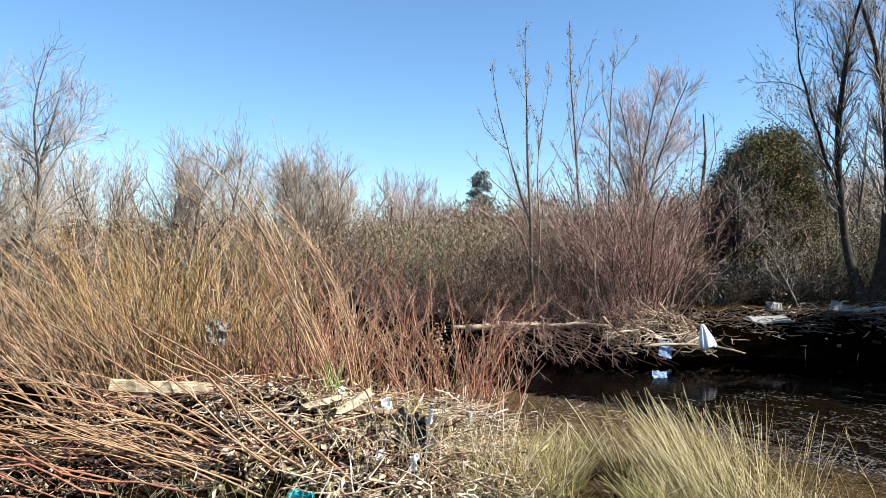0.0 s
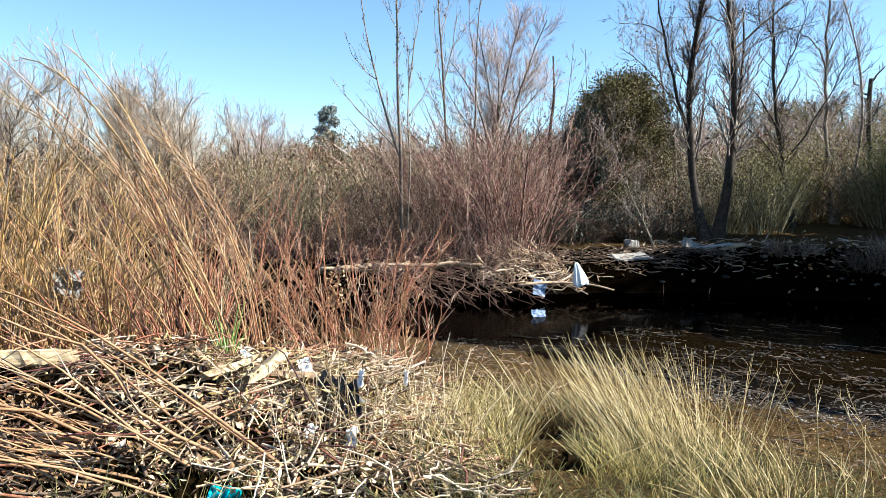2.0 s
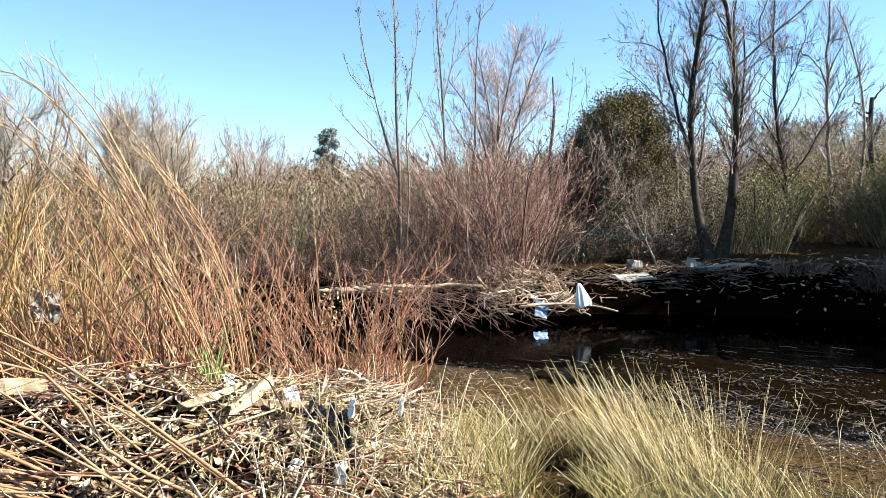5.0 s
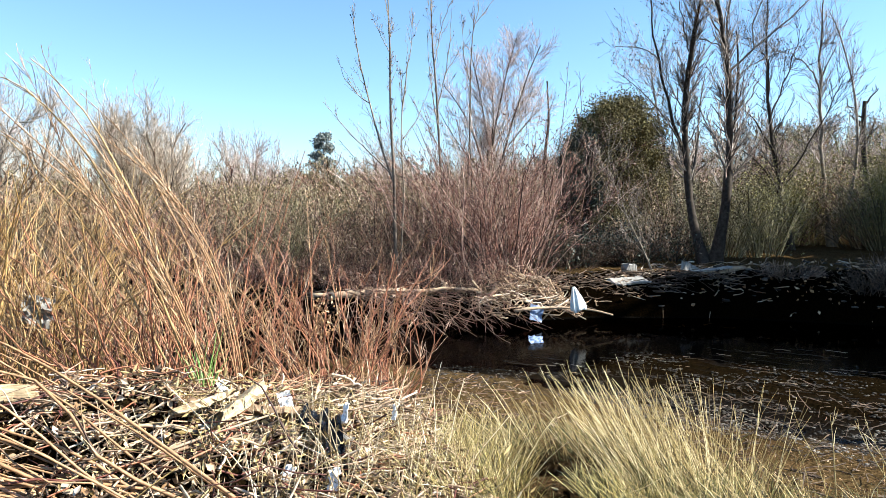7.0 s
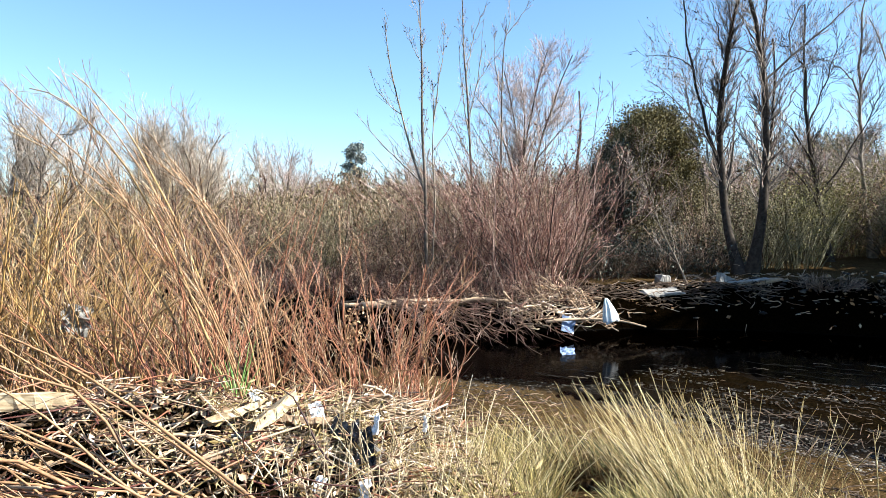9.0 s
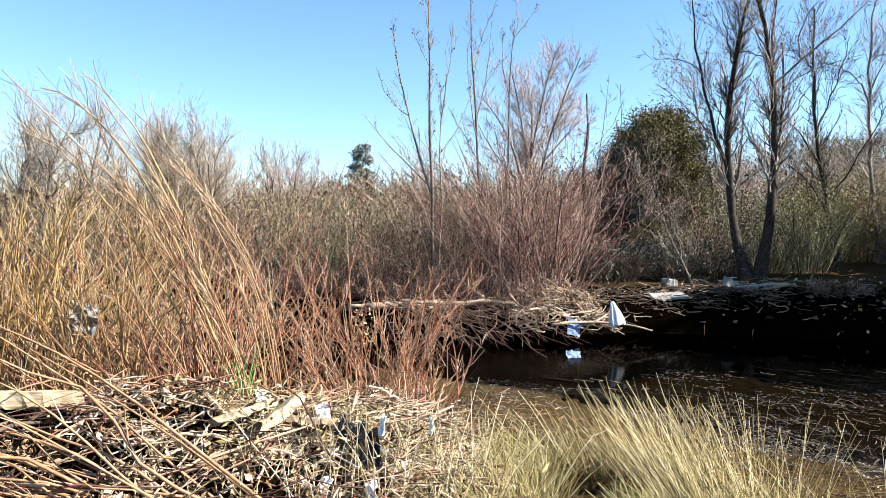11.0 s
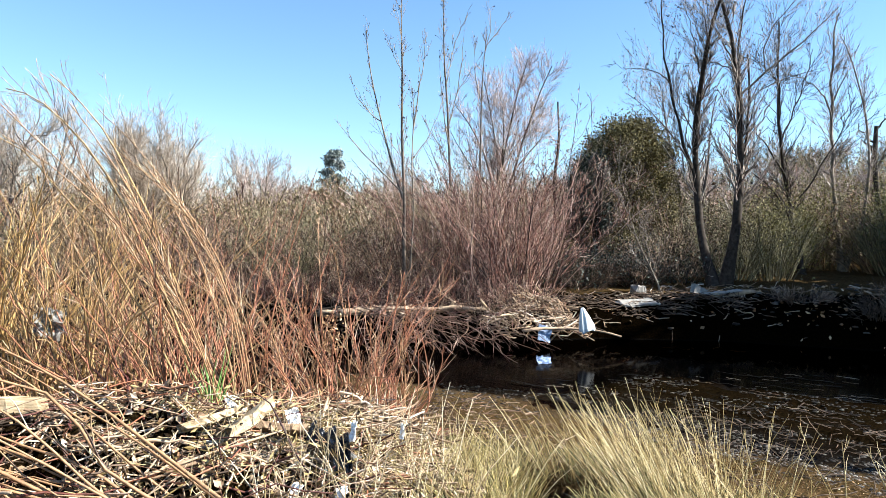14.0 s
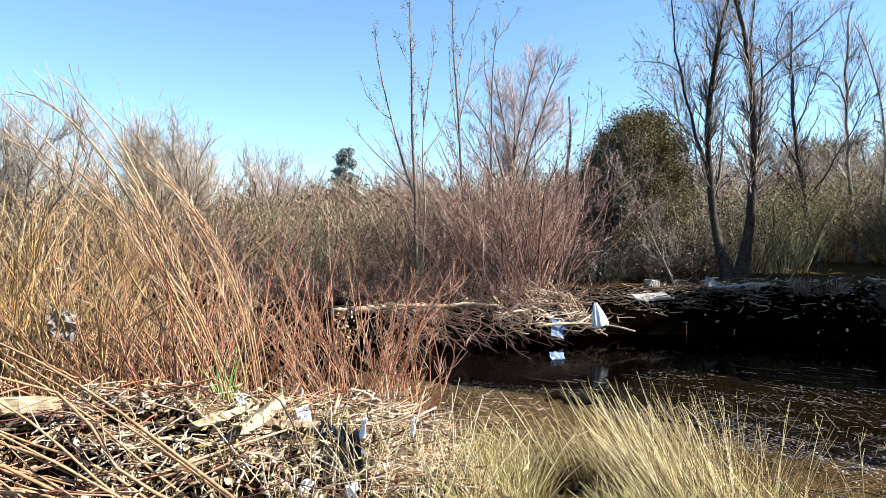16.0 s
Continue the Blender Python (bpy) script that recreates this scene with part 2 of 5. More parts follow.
def water_material():
    """A thin clear brown layer: the bed shows through, the surface mirrors by Fresnel, ripples along the current."""
    m = bpy.data.materials.new("river_water")
    m.use_nodes = True
    n, l = m.node_tree.nodes, m.node_tree.links
    n.remove(n["Principled BSDF"])
    tr, gl, fr, mx = (n.new(k) for k in ("ShaderNodeBsdfTransparent", "ShaderNodeBsdfGlossy", "ShaderNodeFresnel", "ShaderNodeMixShader"))
    tr.inputs[0].default_value = (0.16, 0.105, 0.055, 1)
    gl.inputs["Roughness"].default_value = 0.04
    fr.inputs["IOR"].default_value = 1.035
    long_, fine = noise_node(n, l, 2.2, 3), noise_node(n, l, 9, 3)
    for k in (long_, fine):
        mp = k.inputs["Vector"].links[0].from_node
        mp.vector_type = "TEXTURE"
        mp.inputs["Rotation"].default_value, mp.inputs["Scale"].default_value = (0, 0, radians(132)), (2.6, 0.7, 1)
    geo, dot, riffle = n.new("ShaderNodeNewGeometry"), n.new("ShaderNodeVectorMath"), n.new("ShaderNodeMapRange")
    dot.operation = "DOT_PRODUCT"
    dot.inputs[1].default_value = (0.74, 0.67, 0)          # across the current
    l.new(geo.outputs["Position"], dot.inputs[0])
    l.new(dot.outputs["Value"], riffle.inputs["Value"])
    riffle.inputs["From Min"].default_value, riffle.inputs["From Max"].default_value = 10.6, 12.8
    riffle.inputs["To Min"].default_value, riffle.inputs["To Max"].default_value = 0.6, 0.06
    add = n.new("ShaderNodeMath")
    add.operation = "MULTIPLY_ADD"
    add.inputs[1].default_value = 0.45
    l.new(fine.outputs[0], add.inputs[0])
    l.new(long_.outputs[0], add.inputs[2])
    strong = n.new("ShaderNodeMath")
    strong.operation = "MULTIPLY"
    l.new(add.outputs[0], strong.inputs[0])
    l.new(riffle.outputs[0], strong.inputs[1])
    bp = n.new("ShaderNodeBump")
    bp.inputs["Strength"].default_value, bp.inputs["Distance"].default_value = 0.35, 0.03
    l.new(strong.outputs[0], bp.inputs["Height"])
    for k in (gl, fr):
        l.new(bp.outputs[0], k.inputs["Normal"])
    l.new(fr.outputs[0], mx.inputs[0])
    l.new(tr.outputs[0], mx.inputs[1])
    l.new(gl.outputs[0], mx.inputs[2])
    l.new(mx.outputs[0], n["Material Output"].inputs["Surface"])
    return m


# the second is a darkened ground copy, painting shade into the debris mound
GROUND, SHADED_SILT, WATER = ground_material(tones=True), ground_material("shaded_silt", 0.12), water_material()


# ---------------------------------------------------------------- lie of the land
NEAR_EDGE = np.array([(19, -30), (18, -12), (16, -4), (12, 1.5), (8, 4.6), (5.7, 6.6), (4.6, 8.2), (4.0, 9.2), (3.3, 10.2), (2.7, 11.0), (2.0, 11.7), (1.0, 12.5), (-0.5, 13.4), (-4, 14.6), (-9, 15.6), (-60, 22)], float)
FAR_EDGE = np.array([(24, -40), (23.5, -10), (23, 2), (22, 4), (19, 9.6), (14, 13.3), (12, 14.7), (10, 16.1), (7, 16.9), (5, 16.7), (3, 17.6), (0, 18.6), (-5, 19.4), (-60, 30)], float)

BAR_EDGE = np.array([(26, -30), (23, -6), (17, 4), (12, 7.2), (8.0, 9.4), (7.0, 10.6), (6.4, 11.6), (5.6, 11.9), (4.6, 11.2), (3.6, 10.8), (2.8, 11.3), (1.2, 12.6), (-0.5, 13.7), (-4, 15.0), (-60, 22.4)], float)


HOLLOWS = ((1.68, 5.72), (1.36, 4.70))              # scoured holes between the tussocks


def line_distance(p, line):
    """Distance of points from a polyline, positive on its near side."""
    best = np.full(len(p), 1e9)
    for a, b in zip(line[:-1], line[1:]):
        ab = b - a
        s = np.clip(((p - a) @ ab) / (ab @ ab), 0, 1)
        best = np.minimum(best, np.linalg.norm(p - a - s[:, None] * ab, axis=1))
    side = np.interp(p[:, 0], line[::-1, 0], line[::-1, 1]) - p[:, 1]
    return best * np.sign(side)


def waves(x, y, scale, seed):
    r = np.random.default_rng(seed)
    z = 0
    for k in range(7):
        a, f = r.uniform(0, 6.28), r.uniform(0.6, 1.6) / scale
        z = z + np.sin((x * math.cos(a) + y * math.sin(a)) * f * 6.28 + r.uniform(0, 6.28))
    return z / 7


def ground_z(x, y):
    x, y = np.asarray(x, float), np.asarray(y, float)
    p = np.stack([x.ravel(), y.ravel()], 1)
    dn, df = line_distance(p, NEAR_EDGE), -line_distance(p, FAR_EDGE)
    db = line_distance(p, BAR_EDGE)
    fl, ac = p @ np.array([-0.67, 0.74]), p @ np.array([0.74, 0.67])      # along and across the current
    bar = np.where(db > 0, 0.055 + 0.035 * waves(fl / 4, ac, 1.0, 8) + 0.05 * waves(fl / 3, ac, 0.4, 9), np.interp(-db, [0, 1.5], [-0.03, -0.5]))
    df = np.where(df > 0, df * np.interp(p[:, 0], [8.5, 12], [1, 0.7]), df)
    near = np.interp(dn, [-3.5, -1.6, 0, 1.3, 2.9, 4.4, 5.9, 7.3, 16, 60], [-0.5, -0.10, 0, 0.09, 0.24, 0.48, 0.74, 0.88, 0.95, 1.3])
    far = np.interp(df, [-2, -0.1, 0.1, 0.5, 1.2, 2.5, 6, 30, 120, 600], [-0.5, -0.12, 0.35, 0.52, 0.72, 0.86, 1.0, 1.5, 4, 14])
    near = np.where(dn > 0, near, bar * np.clip(-dn / 1.2, 0, 1) - 0.01 * np.exp(-((dn + 0.9) / 0.4) ** 2))
    for hx, hy in HOLLOWS:
        near = near - 0.4 * np.exp(-(((p[:, 0] - hx) / 0.2) ** 2 + ((p[:, 1] - hy) / 0.2) ** 2) ** 2)
    far = np.where(far > 0, far * np.interp(p[:, 0], [8.5, 13], [1, 1.22]), far)
    z = np.maximum(near, np.where(df > -2, far, -0.5))
    z = z + 0.05 * waves(p[:, 0], p[:, 1], 1.7, 3) * np.clip(z * 3 + 0.5, 0.3, 1) + 0.025 * waves(p[:, 0], p[:, 1], 0.45, 4)
    z = z + 10 * np.exp(-((p[:, 0] - 95) / 62) ** 2 - ((p[:, 1] - 85) / 55) ** 2) * np.clip((df - 15) / 40, 0, 1)
    return z.reshape(x.shape)


def gz(x, y):
    return float(ground_z(np.array([x]), np.array([y]))[0])


# ---------------------------------------------------------------- mesh tools
def mesh_object(name, verts, faces, mat, parent=None, smooth=True, label="", sizes=None):
    """faces: array (n, k) of one corner count, or a flat array of corners with the corner counts in sizes."""
    me = bpy.data.meshes.new(name)
    verts = np.asarray(verts, np.float32)
    if sizes is None:
        faces = np.asarray(faces, np.int32)
        sizes = np.full(len(faces), faces.shape[1], np.int32)
    corners = np.asarray(faces, np.int32).ravel()
    me.vertices.add(len(verts))
    me.vertices.foreach_set("co", verts.ravel())
    me.loops.add(len(corners))
    me.loops.foreach_set("vertex_index", corners)
    me.polygons.add(len(sizes))
    me.polygons.foreach_set("loop_start", np.concatenate([[0], np.cumsum(sizes)[:-1]]).astype(np.int32))
    me.polygons.foreach_set("use_smooth", np.full(len(sizes), smooth))
    me.update(calc_edges=True)
    me.materials.append(mat)
    ob = new(name, me)
    if parent:
        ob.parent = parent
    if label:
        tagged(ob, label)
    return ob


def part(name, bm, mat, parent=None, label="", smooth=False):
    me = bpy.data.meshes.new(name)
    bm.to_mesh(me)
    bm.free()
    me.materials.append(mat)
    me.polygons.foreach_set("use_smooth", np.full(len(me.polygons), smooth))
    ob = new(name, me)
    if parent:
        ob.parent = parent
    if label:
        tagged(ob, label)
    return ob


def thing(name, x, y, z, label, category, group="", kind=""):
    ob = new(name)
    ob.matrix_world = Matrix.Translation((x, y, z))
    ob.empty_display_size = 0.1
    return tagged(ob, label, category, group, kind)


def unit(v):
    return v / (np.linalg.norm(v, axis=-1, keepdims=True) + 1e-9)


def shoots(rng, n, disk, length, lean=(0, 0, 0), spread=0.4, droop=0.1, wobble=0.03, steps=8, scatter=0.08, r0=0.008, r1=0.002, origin=(0, 0, 0), oblong=(1, 1)):
    """n stems that rise from a disk and bend outwards: points (n, steps, 3) and radii (n, steps)."""
    a, q = rng.uniform(0, 2 * np.pi, n), np.sqrt(rng.random(n))
    rad = np.stack([np.cos(a) * oblong[0], np.sin(a) * oblong[1], 0 * a], 1)
    size = rng.uniform(*length, n)
    d = unit(np.array([0, 0, 1.0]) + rad * (q * spread)[:, None] + np.array(lean) + rng.normal(0, scatter, (n, 3)))
    s = np.linspace(0, 1, steps)
    p = np.array(origin) + rad[:, None] * (q * disk)[:, None, None] + (size[:, None] * s)[..., None] * d[:, None]
    flat = unit(d * np.array([1, 1, 0.0]))
    p = p + (size[:, None] * s**2 * droop * rng.uniform(0.3, 1.6, (n, 1)))[..., None] * (flat - np.array([0, 0, 0.45]))[:, None]
    p = p + waver(rng, n, s, size * wobble)
    r = (r0 + (r1 - r0) * s) * rng.uniform(0.6, 1.3, (n, 1))
    return p, r


def waver(rng, n, s, amount):
    f, ph = rng.uniform(0.6, 2.2, (n, 1)), rng.uniform(0, 6.28, (n, 1))
    w = (np.sin(6.28 * f * s + ph) - np.sin(ph)) * np.minimum(s * 2, 1)
    return (w * np.reshape(amount, (-1, 1)))[..., None] * unit(rng.normal(0, 1, (n, 3)))[:, None]


def sprouts(rng, parent, k, length, angle=0.7, span=(0.2, 0.95), upturn=0.15, steps=4, thick=0.6, tip=0.35, wobble=0.05, least=0.0022, taper=0.5):
    """k side shoots on every stem of parent."""
    P, R = parent
    n, steps0 = len(P), P.shape[1]
    idx = np.repeat(np.arange(n), k)
    u = rng.uniform(*span, len(idx))
    f = u * (steps0 - 1)
    i = np.minimum(f.astype(int), steps0 - 2)
    w = (f - i)[:, None]
    a, b = P[idx, i], P[idx, i + 1]
    t = unit(b - a)
    e = rng.normal(0, 1, t.shape)
    e = unit(e - (e * t).sum(1, keepdims=True) * t)
    d = unit(t + angle * rng.uniform(0.6, 1.4, (len(t), 1)) * e)
    size = rng.uniform(*length, len(idx)) * (1 - taper * u)
    s = np.linspace(0, 1, steps)
    p = (a + (b - a) * w)[:, None] + (size[:, None] * s)[..., None] * d[:, None]
    p = p + (size[:, None] * s**2 * upturn)[..., None] * np.array([0, 0, 1.0])
    p = p + waver(rng, len(idx), s, size * wobble)
    r = np.maximum((R[idx, i] * thick)[:, None] * (1 - (1 - tip) * s), least)
    return p, r


def tubes(name, sets, mat, parent=None, sides=3, label="", smooth=True, caps=False):
    """One mesh of all the stems in sets."""
    V, F, S, base = [], [], [], 0
    for p, r in sets:
        n, k = p.shape[:2]
        t = unit(np.gradient(p, axis=1))
        ref = np.where((np.abs(t[:, :1, 0]) > 0.8)[..., None], np.array([0, 1.0, 0]), np.array([1.0, 0, 0]))
        u = unit(np.cross(t, ref))
        v = np.cross(t, u)
        a = np.arange(sides) * 2 * np.pi / sides
        ring = p[:, :, None] + r[:, :, None, None] * (np.cos(a)[:, None] * u[:, :, None] + np.sin(a)[:, None] * v[:, :, None])
        V.append(ring.reshape(-1, 3))
        i = (np.arange(n)[:, None, None] * k + np.arange(k - 1)[:, None]) * sides
        j, j2 = np.arange(sides), (np.arange(sides) + 1) % sides
        q = np.stack([i + j, i + j2, i + sides + j2, i + sides + j], -1).reshape(-1, 4) + base
        F.append(q.ravel()), S.append(np.full(len(q), 4))
        if caps:
            ends = np.arange(n)[:, None] * k * sides + base
            c = np.concatenate([ends + j[::-1], ends + (k - 1) * sides + j])
            F.append(c.ravel()), S.append(np.full(len(c), sides))
        base += n * k * sides
    return mesh_object(name, np.concatenate(V), np.concatenate(F), mat, parent, smooth, label, np.concatenate(S))


def leaves(name, centres, rng, size, mat, parent=None, label="", long=1.6, facing=None):
    """Small folded rhombic leaves, one at each centre."""
    n = len(centres)
    a = unit(rng.normal(0, 1, (n, 3)))
    e = rng.normal(0, 1, (n, 3)) if facing is None else np.cross(a, facing)
    b = unit(e - (e * a).sum(1, keepdims=True) * a)
    c = np.cross(a, b)
    s = rng.uniform(size * 0.6, size * 1.4, (n, 1))
    v = np.stack([centres - a * s * long / 2, centres + b * s / 2 + c * s * 0.15, centres + a * s * long / 2, centres - b * s / 2 + c * s * 0.15], 1)
    return mesh_object(name, v.reshape(-1, 3), np.arange(4 * n).reshape(-1, 4), mat, parent, False, label)


def along(rng, sets, n, jitter=0.0):
    """n random places on the stems of sets."""
    p = np.concatenate([q[:, -2:].reshape(-1, 3) for q, _ in sets])
    c = p[rng.integers(0, len(p), n)]
    return c + rng.normal(0, 1, c.shape) * jitter


# ---------------------------------------------------------------- ground and river
def axis(lo, hi, fine, reach, grow=1.16):
    mid = np.arange(lo, hi + fine / 2, fine)
    out, step, x = [], fine, 0.0
    while x < reach:
        step *= grow
        x += step
        out.append(x)
    return np.concatenate([lo - np.array(out[::-1]), mid, hi + np.array(out)])


def sheet(name, xs, ys, zf, mat, label, category):
    X, Y = np.meshgrid(xs, ys)
    v = np.stack([X, Y, zf(X, Y)], -1).reshape(-1, 3)
    w = len(xs)
    i = (np.arange(len(ys) - 1)[:, None] * w + np.arange(w - 1)).reshape(-1, 1)
    return tagged(mesh_object(name, v, i + np.array([0, 1, w + 1, w]), mat), label, category, "", "structure")


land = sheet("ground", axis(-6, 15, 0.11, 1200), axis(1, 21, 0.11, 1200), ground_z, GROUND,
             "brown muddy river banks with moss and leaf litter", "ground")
mid = np.zeros(len(land.data.vertices) * 3)
land.data.vertices.foreach_get("co", mid)
mid = mid.reshape(-1, 3)
past = -line_distance(mid[:, :2], FAR_EDGE)
away, blot = line_distance(mid[:, :2], NEAR_EDGE), waves(mid[:, 0], mid[:, 1], 2.0, 17) + 0.5 * waves(mid[:, 0], mid[:, 1], 0.6, 18)
def soft(v, wide):
    return 1 / (1 + np.exp(-np.clip(v / wide, -30, 30)))


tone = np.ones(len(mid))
plant_shade = soft(0.4 + 0.6 * blot - mid[:, 0], 0.08) * soft(mid[:, 1] - 2.6 - 0.5 * blot, 0.08) * soft(22 - mid[:, 1], 0.3)     # shade under the willows, darkened into the soil
# the tussock hollows get the same painted shade
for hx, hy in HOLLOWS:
    plant_shade = np.maximum(plant_shade, soft(0.26 - np.hypot(mid[:, 0] - hx, mid[:, 1] - hy), 0.03))
tone = tone + (0.12 - tone) * plant_shade
bank_shade = soft(0.1 + 0.5 * blot - away, 0.06) * soft(3.4 + 0.8 * blot - past, 0.12)     # black shade of the far bank and channel, put into the soil colour
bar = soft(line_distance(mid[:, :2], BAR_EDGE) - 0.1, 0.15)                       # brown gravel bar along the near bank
tone = tone + (0.035 + 0.06 * bar - tone) * bank_shade
land.data.attributes.new("soil_shade", "FLOAT", "POINT").data.foreach_set("value", tone.astype(np.float32))
sheet("water", axis(-12, 20, 0.5, 60, 1.3), axis(0, 22, 0.5, 30, 1.3), lambda x, y: 0 * x, WATER,
      "dark shallow brown river water with small ripples", "water")


# ---------------------------------------------------------------- shrubs
def pieces(name, sets, mat, parent, sides, label=""):
    """Every stem of the sets as a part of its own."""
    for p, r in sets:
        made = [tubes(name, [(p[i:i + 1], r[i:i + 1])], mat, parent, sides, label) for i in range(len(p))]
    return made[0]


def mass(name, sets, mat, parent, sides=3):
    return tagged(tubes(name, sets, mat, parent, sides), kind="stuff")


def shrub(x, y, seed, n, length, mat, twig_mat=None, label="", lean=(0, 0, 0), spread=0.5, droop=0.15, disk=0.4, r0=0.010, r1=0.003,
          twigs=8, twig_len=(0.25, 0.6), twig_angle=0.45, oblong=(1, 1), name="willow_shrub", category="shrub", group="", fine=0, z=None, span=(0.25, 0.97), thick=0.55, wobble=0.03, split=False, scatter=0.09, buds=0, bud_mat=None, bud_size=0.03):
    rng = np.random.default_rng(seed)
    ob = thing(name, x, y, gz(x, y) - 0.04 if z is None else z, label, category, group)
    main = shoots(rng, n, disk, length, lean, spread, droop, wobble, 8, scatter, r0, r1, oblong=oblong)
    if split:
        pieces("stem", [main], mat, ob, 4)
    else:
        mass("stem_mass", [main], mat, ob, 4 if r0 > 0.012 else 3)
    if twigs:
        side = sprouts(rng, main, twigs, twig_len, twig_angle, span, 0.12, 4, thick, 0.5, 0.05, r1 * 0.75)
        sets = [side]
        if fine:
            sets.append(sprouts(rng, side, fine, (twig_len[0] * 0.4, twig_len[1] * 0.5), 0.6, (0.2, 0.9), 0.1, 3, 0.7, 0.6, 0.05, r1 * 0.6))
        mass("twig_mass", sets, twig_mat or mat, ob)
        if buds:
            tagged(leaves("bud_mass", along(rng, sets, buds, 0.02), rng, bud_size, bud_mat or LEAF_DEAD, ob), kind="stuff")
    return ob


def tree(x, y, seed, height, radius, bark, twig_mat, label, lean=(0, 0, 0), limbs=14, limb_len=(1.2, 2.6), limb_angle=0.6, limb_span=(0.3, 0.95), mid=6, mid_len=(0.5, 1.2),
         twigs=6, twig_len=(0.2, 0.5), leaders=1, buds=0, bud_mat=None, bud_size=0.04, name="bare_tree", group="", least=0.004, upturn=0.35, wobble=0.025, spread=0.1, mid_angle=0.7, steps=10, crook=0.05, limb_bark=None):
    rng = np.random.default_rng(seed)
    ob = thing(name, x, y, gz(x, y) - 0.08, label, "tree", group)
    trunk = shoots(rng, leaders, 0.12 * (leaders > 1), (height * (0.8 if leaders > 1 else 1), height), lean, spread * (leaders > 1), 0.04, wobble, steps, 0.02, radius, radius * 0.12)
    trunk[1][:, 0] *= 1.35
    limb = sprouts(rng, trunk, limbs, limb_len, limb_angle, limb_span, upturn, 7, 0.5, 0.2, crook, least, 0.55)
    first = pieces("trunk", [trunk], bark, ob, 8)
    pieces("limb", [limb], limb_bark or bark, first, 5)
    m = sprouts(rng, limb, mid, mid_len, mid_angle, (0.2, 0.97), 0.15, 5, 0.6, 0.3, 0.07, least, 0.4)
    top = sprouts(rng, trunk, mid * 2, mid_len, 0.8, (max(limb_span[0], 0.45), 1.0), 0.2, 5, 0.35, 0.3, 0.07, least, 0.3)
    sets = [m, top]
    if twigs:
        sets.append(sprouts(rng, m, twigs, twig_len, 0.8, (0.15, 0.97), 0.1, 4, 0.7, 0.5, 0.08, least * 0.75, 0.3))
        sets.append(sprouts(rng, top, twigs, twig_len, 0.8, (0.15, 0.97), 0.1, 4, 0.7, 0.5, 0.08, least * 0.75, 0.3))
    crown = mass("crown", sets, twig_mat, ob)
    if buds:
        tagged(leaves("bud_mass", along(rng, sets, buds, 0.03), rng, bud_size, bud_mat or LEAF_DEAD, crown), kind="stuff")
    return ob


# dense bare brush on the far bank
FAR_BRUSH = "dense leafless willow brush on the far bank"
random.seed(5)
k = 0
for x, y, h, m in ((5.85, 19.0, 6.0, BRUSH_PINK), (5.4, 18.6, 5.2, BRUSH_PINK), (4.6, 18.9, 4.8, BRUSH_PINK), (5.6, 20.0, 6.3, BRUSH_PINK), (4.9, 20.4, 5.4, BRUSH_TAN), (3.7, 19.6, 4.2, BRUSH_PINK), (6.9, 23.5, 5.6, BRUSH_TAN), (3.6, 22.8, 4.2, BRUSH_TAN),
                   (2.6, 19.9, 2.7, BRUSH_TWIG), (1.5, 20.2, 2.5, BRUSH_TAN), (0.5, 20.5, 2.4, BRUSH_TWIG), (-0.6, 20.7, 2.4, BRUSH_OLIVE), (3.0, 22.0, 3.2, BRUSH_TAN), (1.6, 22.6, 2.9, BRUSH_TWIG),
                   (0.2, 23.0, 2.8, BRUSH_OLIVE), (-1.8, 21.6, 2.6, BRUSH_TWIG), (-3.2, 22.2, 2.7, BRUSH_TWIG), (-1.2, 24.0, 3.0, BRUSH_OLIVE), (5.4, 23.0, 5.2, BRUSH_TAN), (-4.6, 22.8, 2.8, BRUSH_TWIG), (-6.0, 23.4, 2.8, BRUSH_TAN)):
    k += 1
    shrub(x, y, 100 + k, 46, (h * 0.5, h * 0.98) if m is BRUSH_PINK else (h * 0.45, h * 1.1), m, None, FAR_BRUSH, (-0.12 if x > 5.55 else 0.0, 0, 0), spread=0.6 if m is BRUSH_PINK else 0.85, droop=0.10, disk=0.6, r0=0.013, r1=0.0045, twigs=21, twig_len=(0.15, 0.6), twig_angle=0.95, group="far bank brush", name="willow_brush", wobble=0.05, scatter=0.2, fine=1, buds=1500, bud_mat=LEAF_OLIVE if m is BRUSH_OLIVE else BUD_RED, bud_size=0.026)
for i in range(14):
    x = -1.5 + 0.52 * i
    y = float(np.interp(x, FAR_EDGE[::-1, 0], FAR_EDGE[::-1, 1])) + random.uniform(0.3, 1.2)
    shrub(x, y, 160 + i, 40, (0.5, 1.5), (BRUSH_PINK, BRUSH_TWIG)[i % 2], None, "low tangled willow fringe along the far water's edge", (0, -0.35, 0), spread=0.9, droop=0.2, disk=0.4, r0=0.010, r1=0.004, twigs=12, twig_len=(0.15, 0.5), twig_angle=0.9, group="far bank fringe", name="willow_fringe", wobble=0.06, scatter=0.25, buds=300, bud_mat=BUD_RED, bud_size=0.024)
far_brush = []
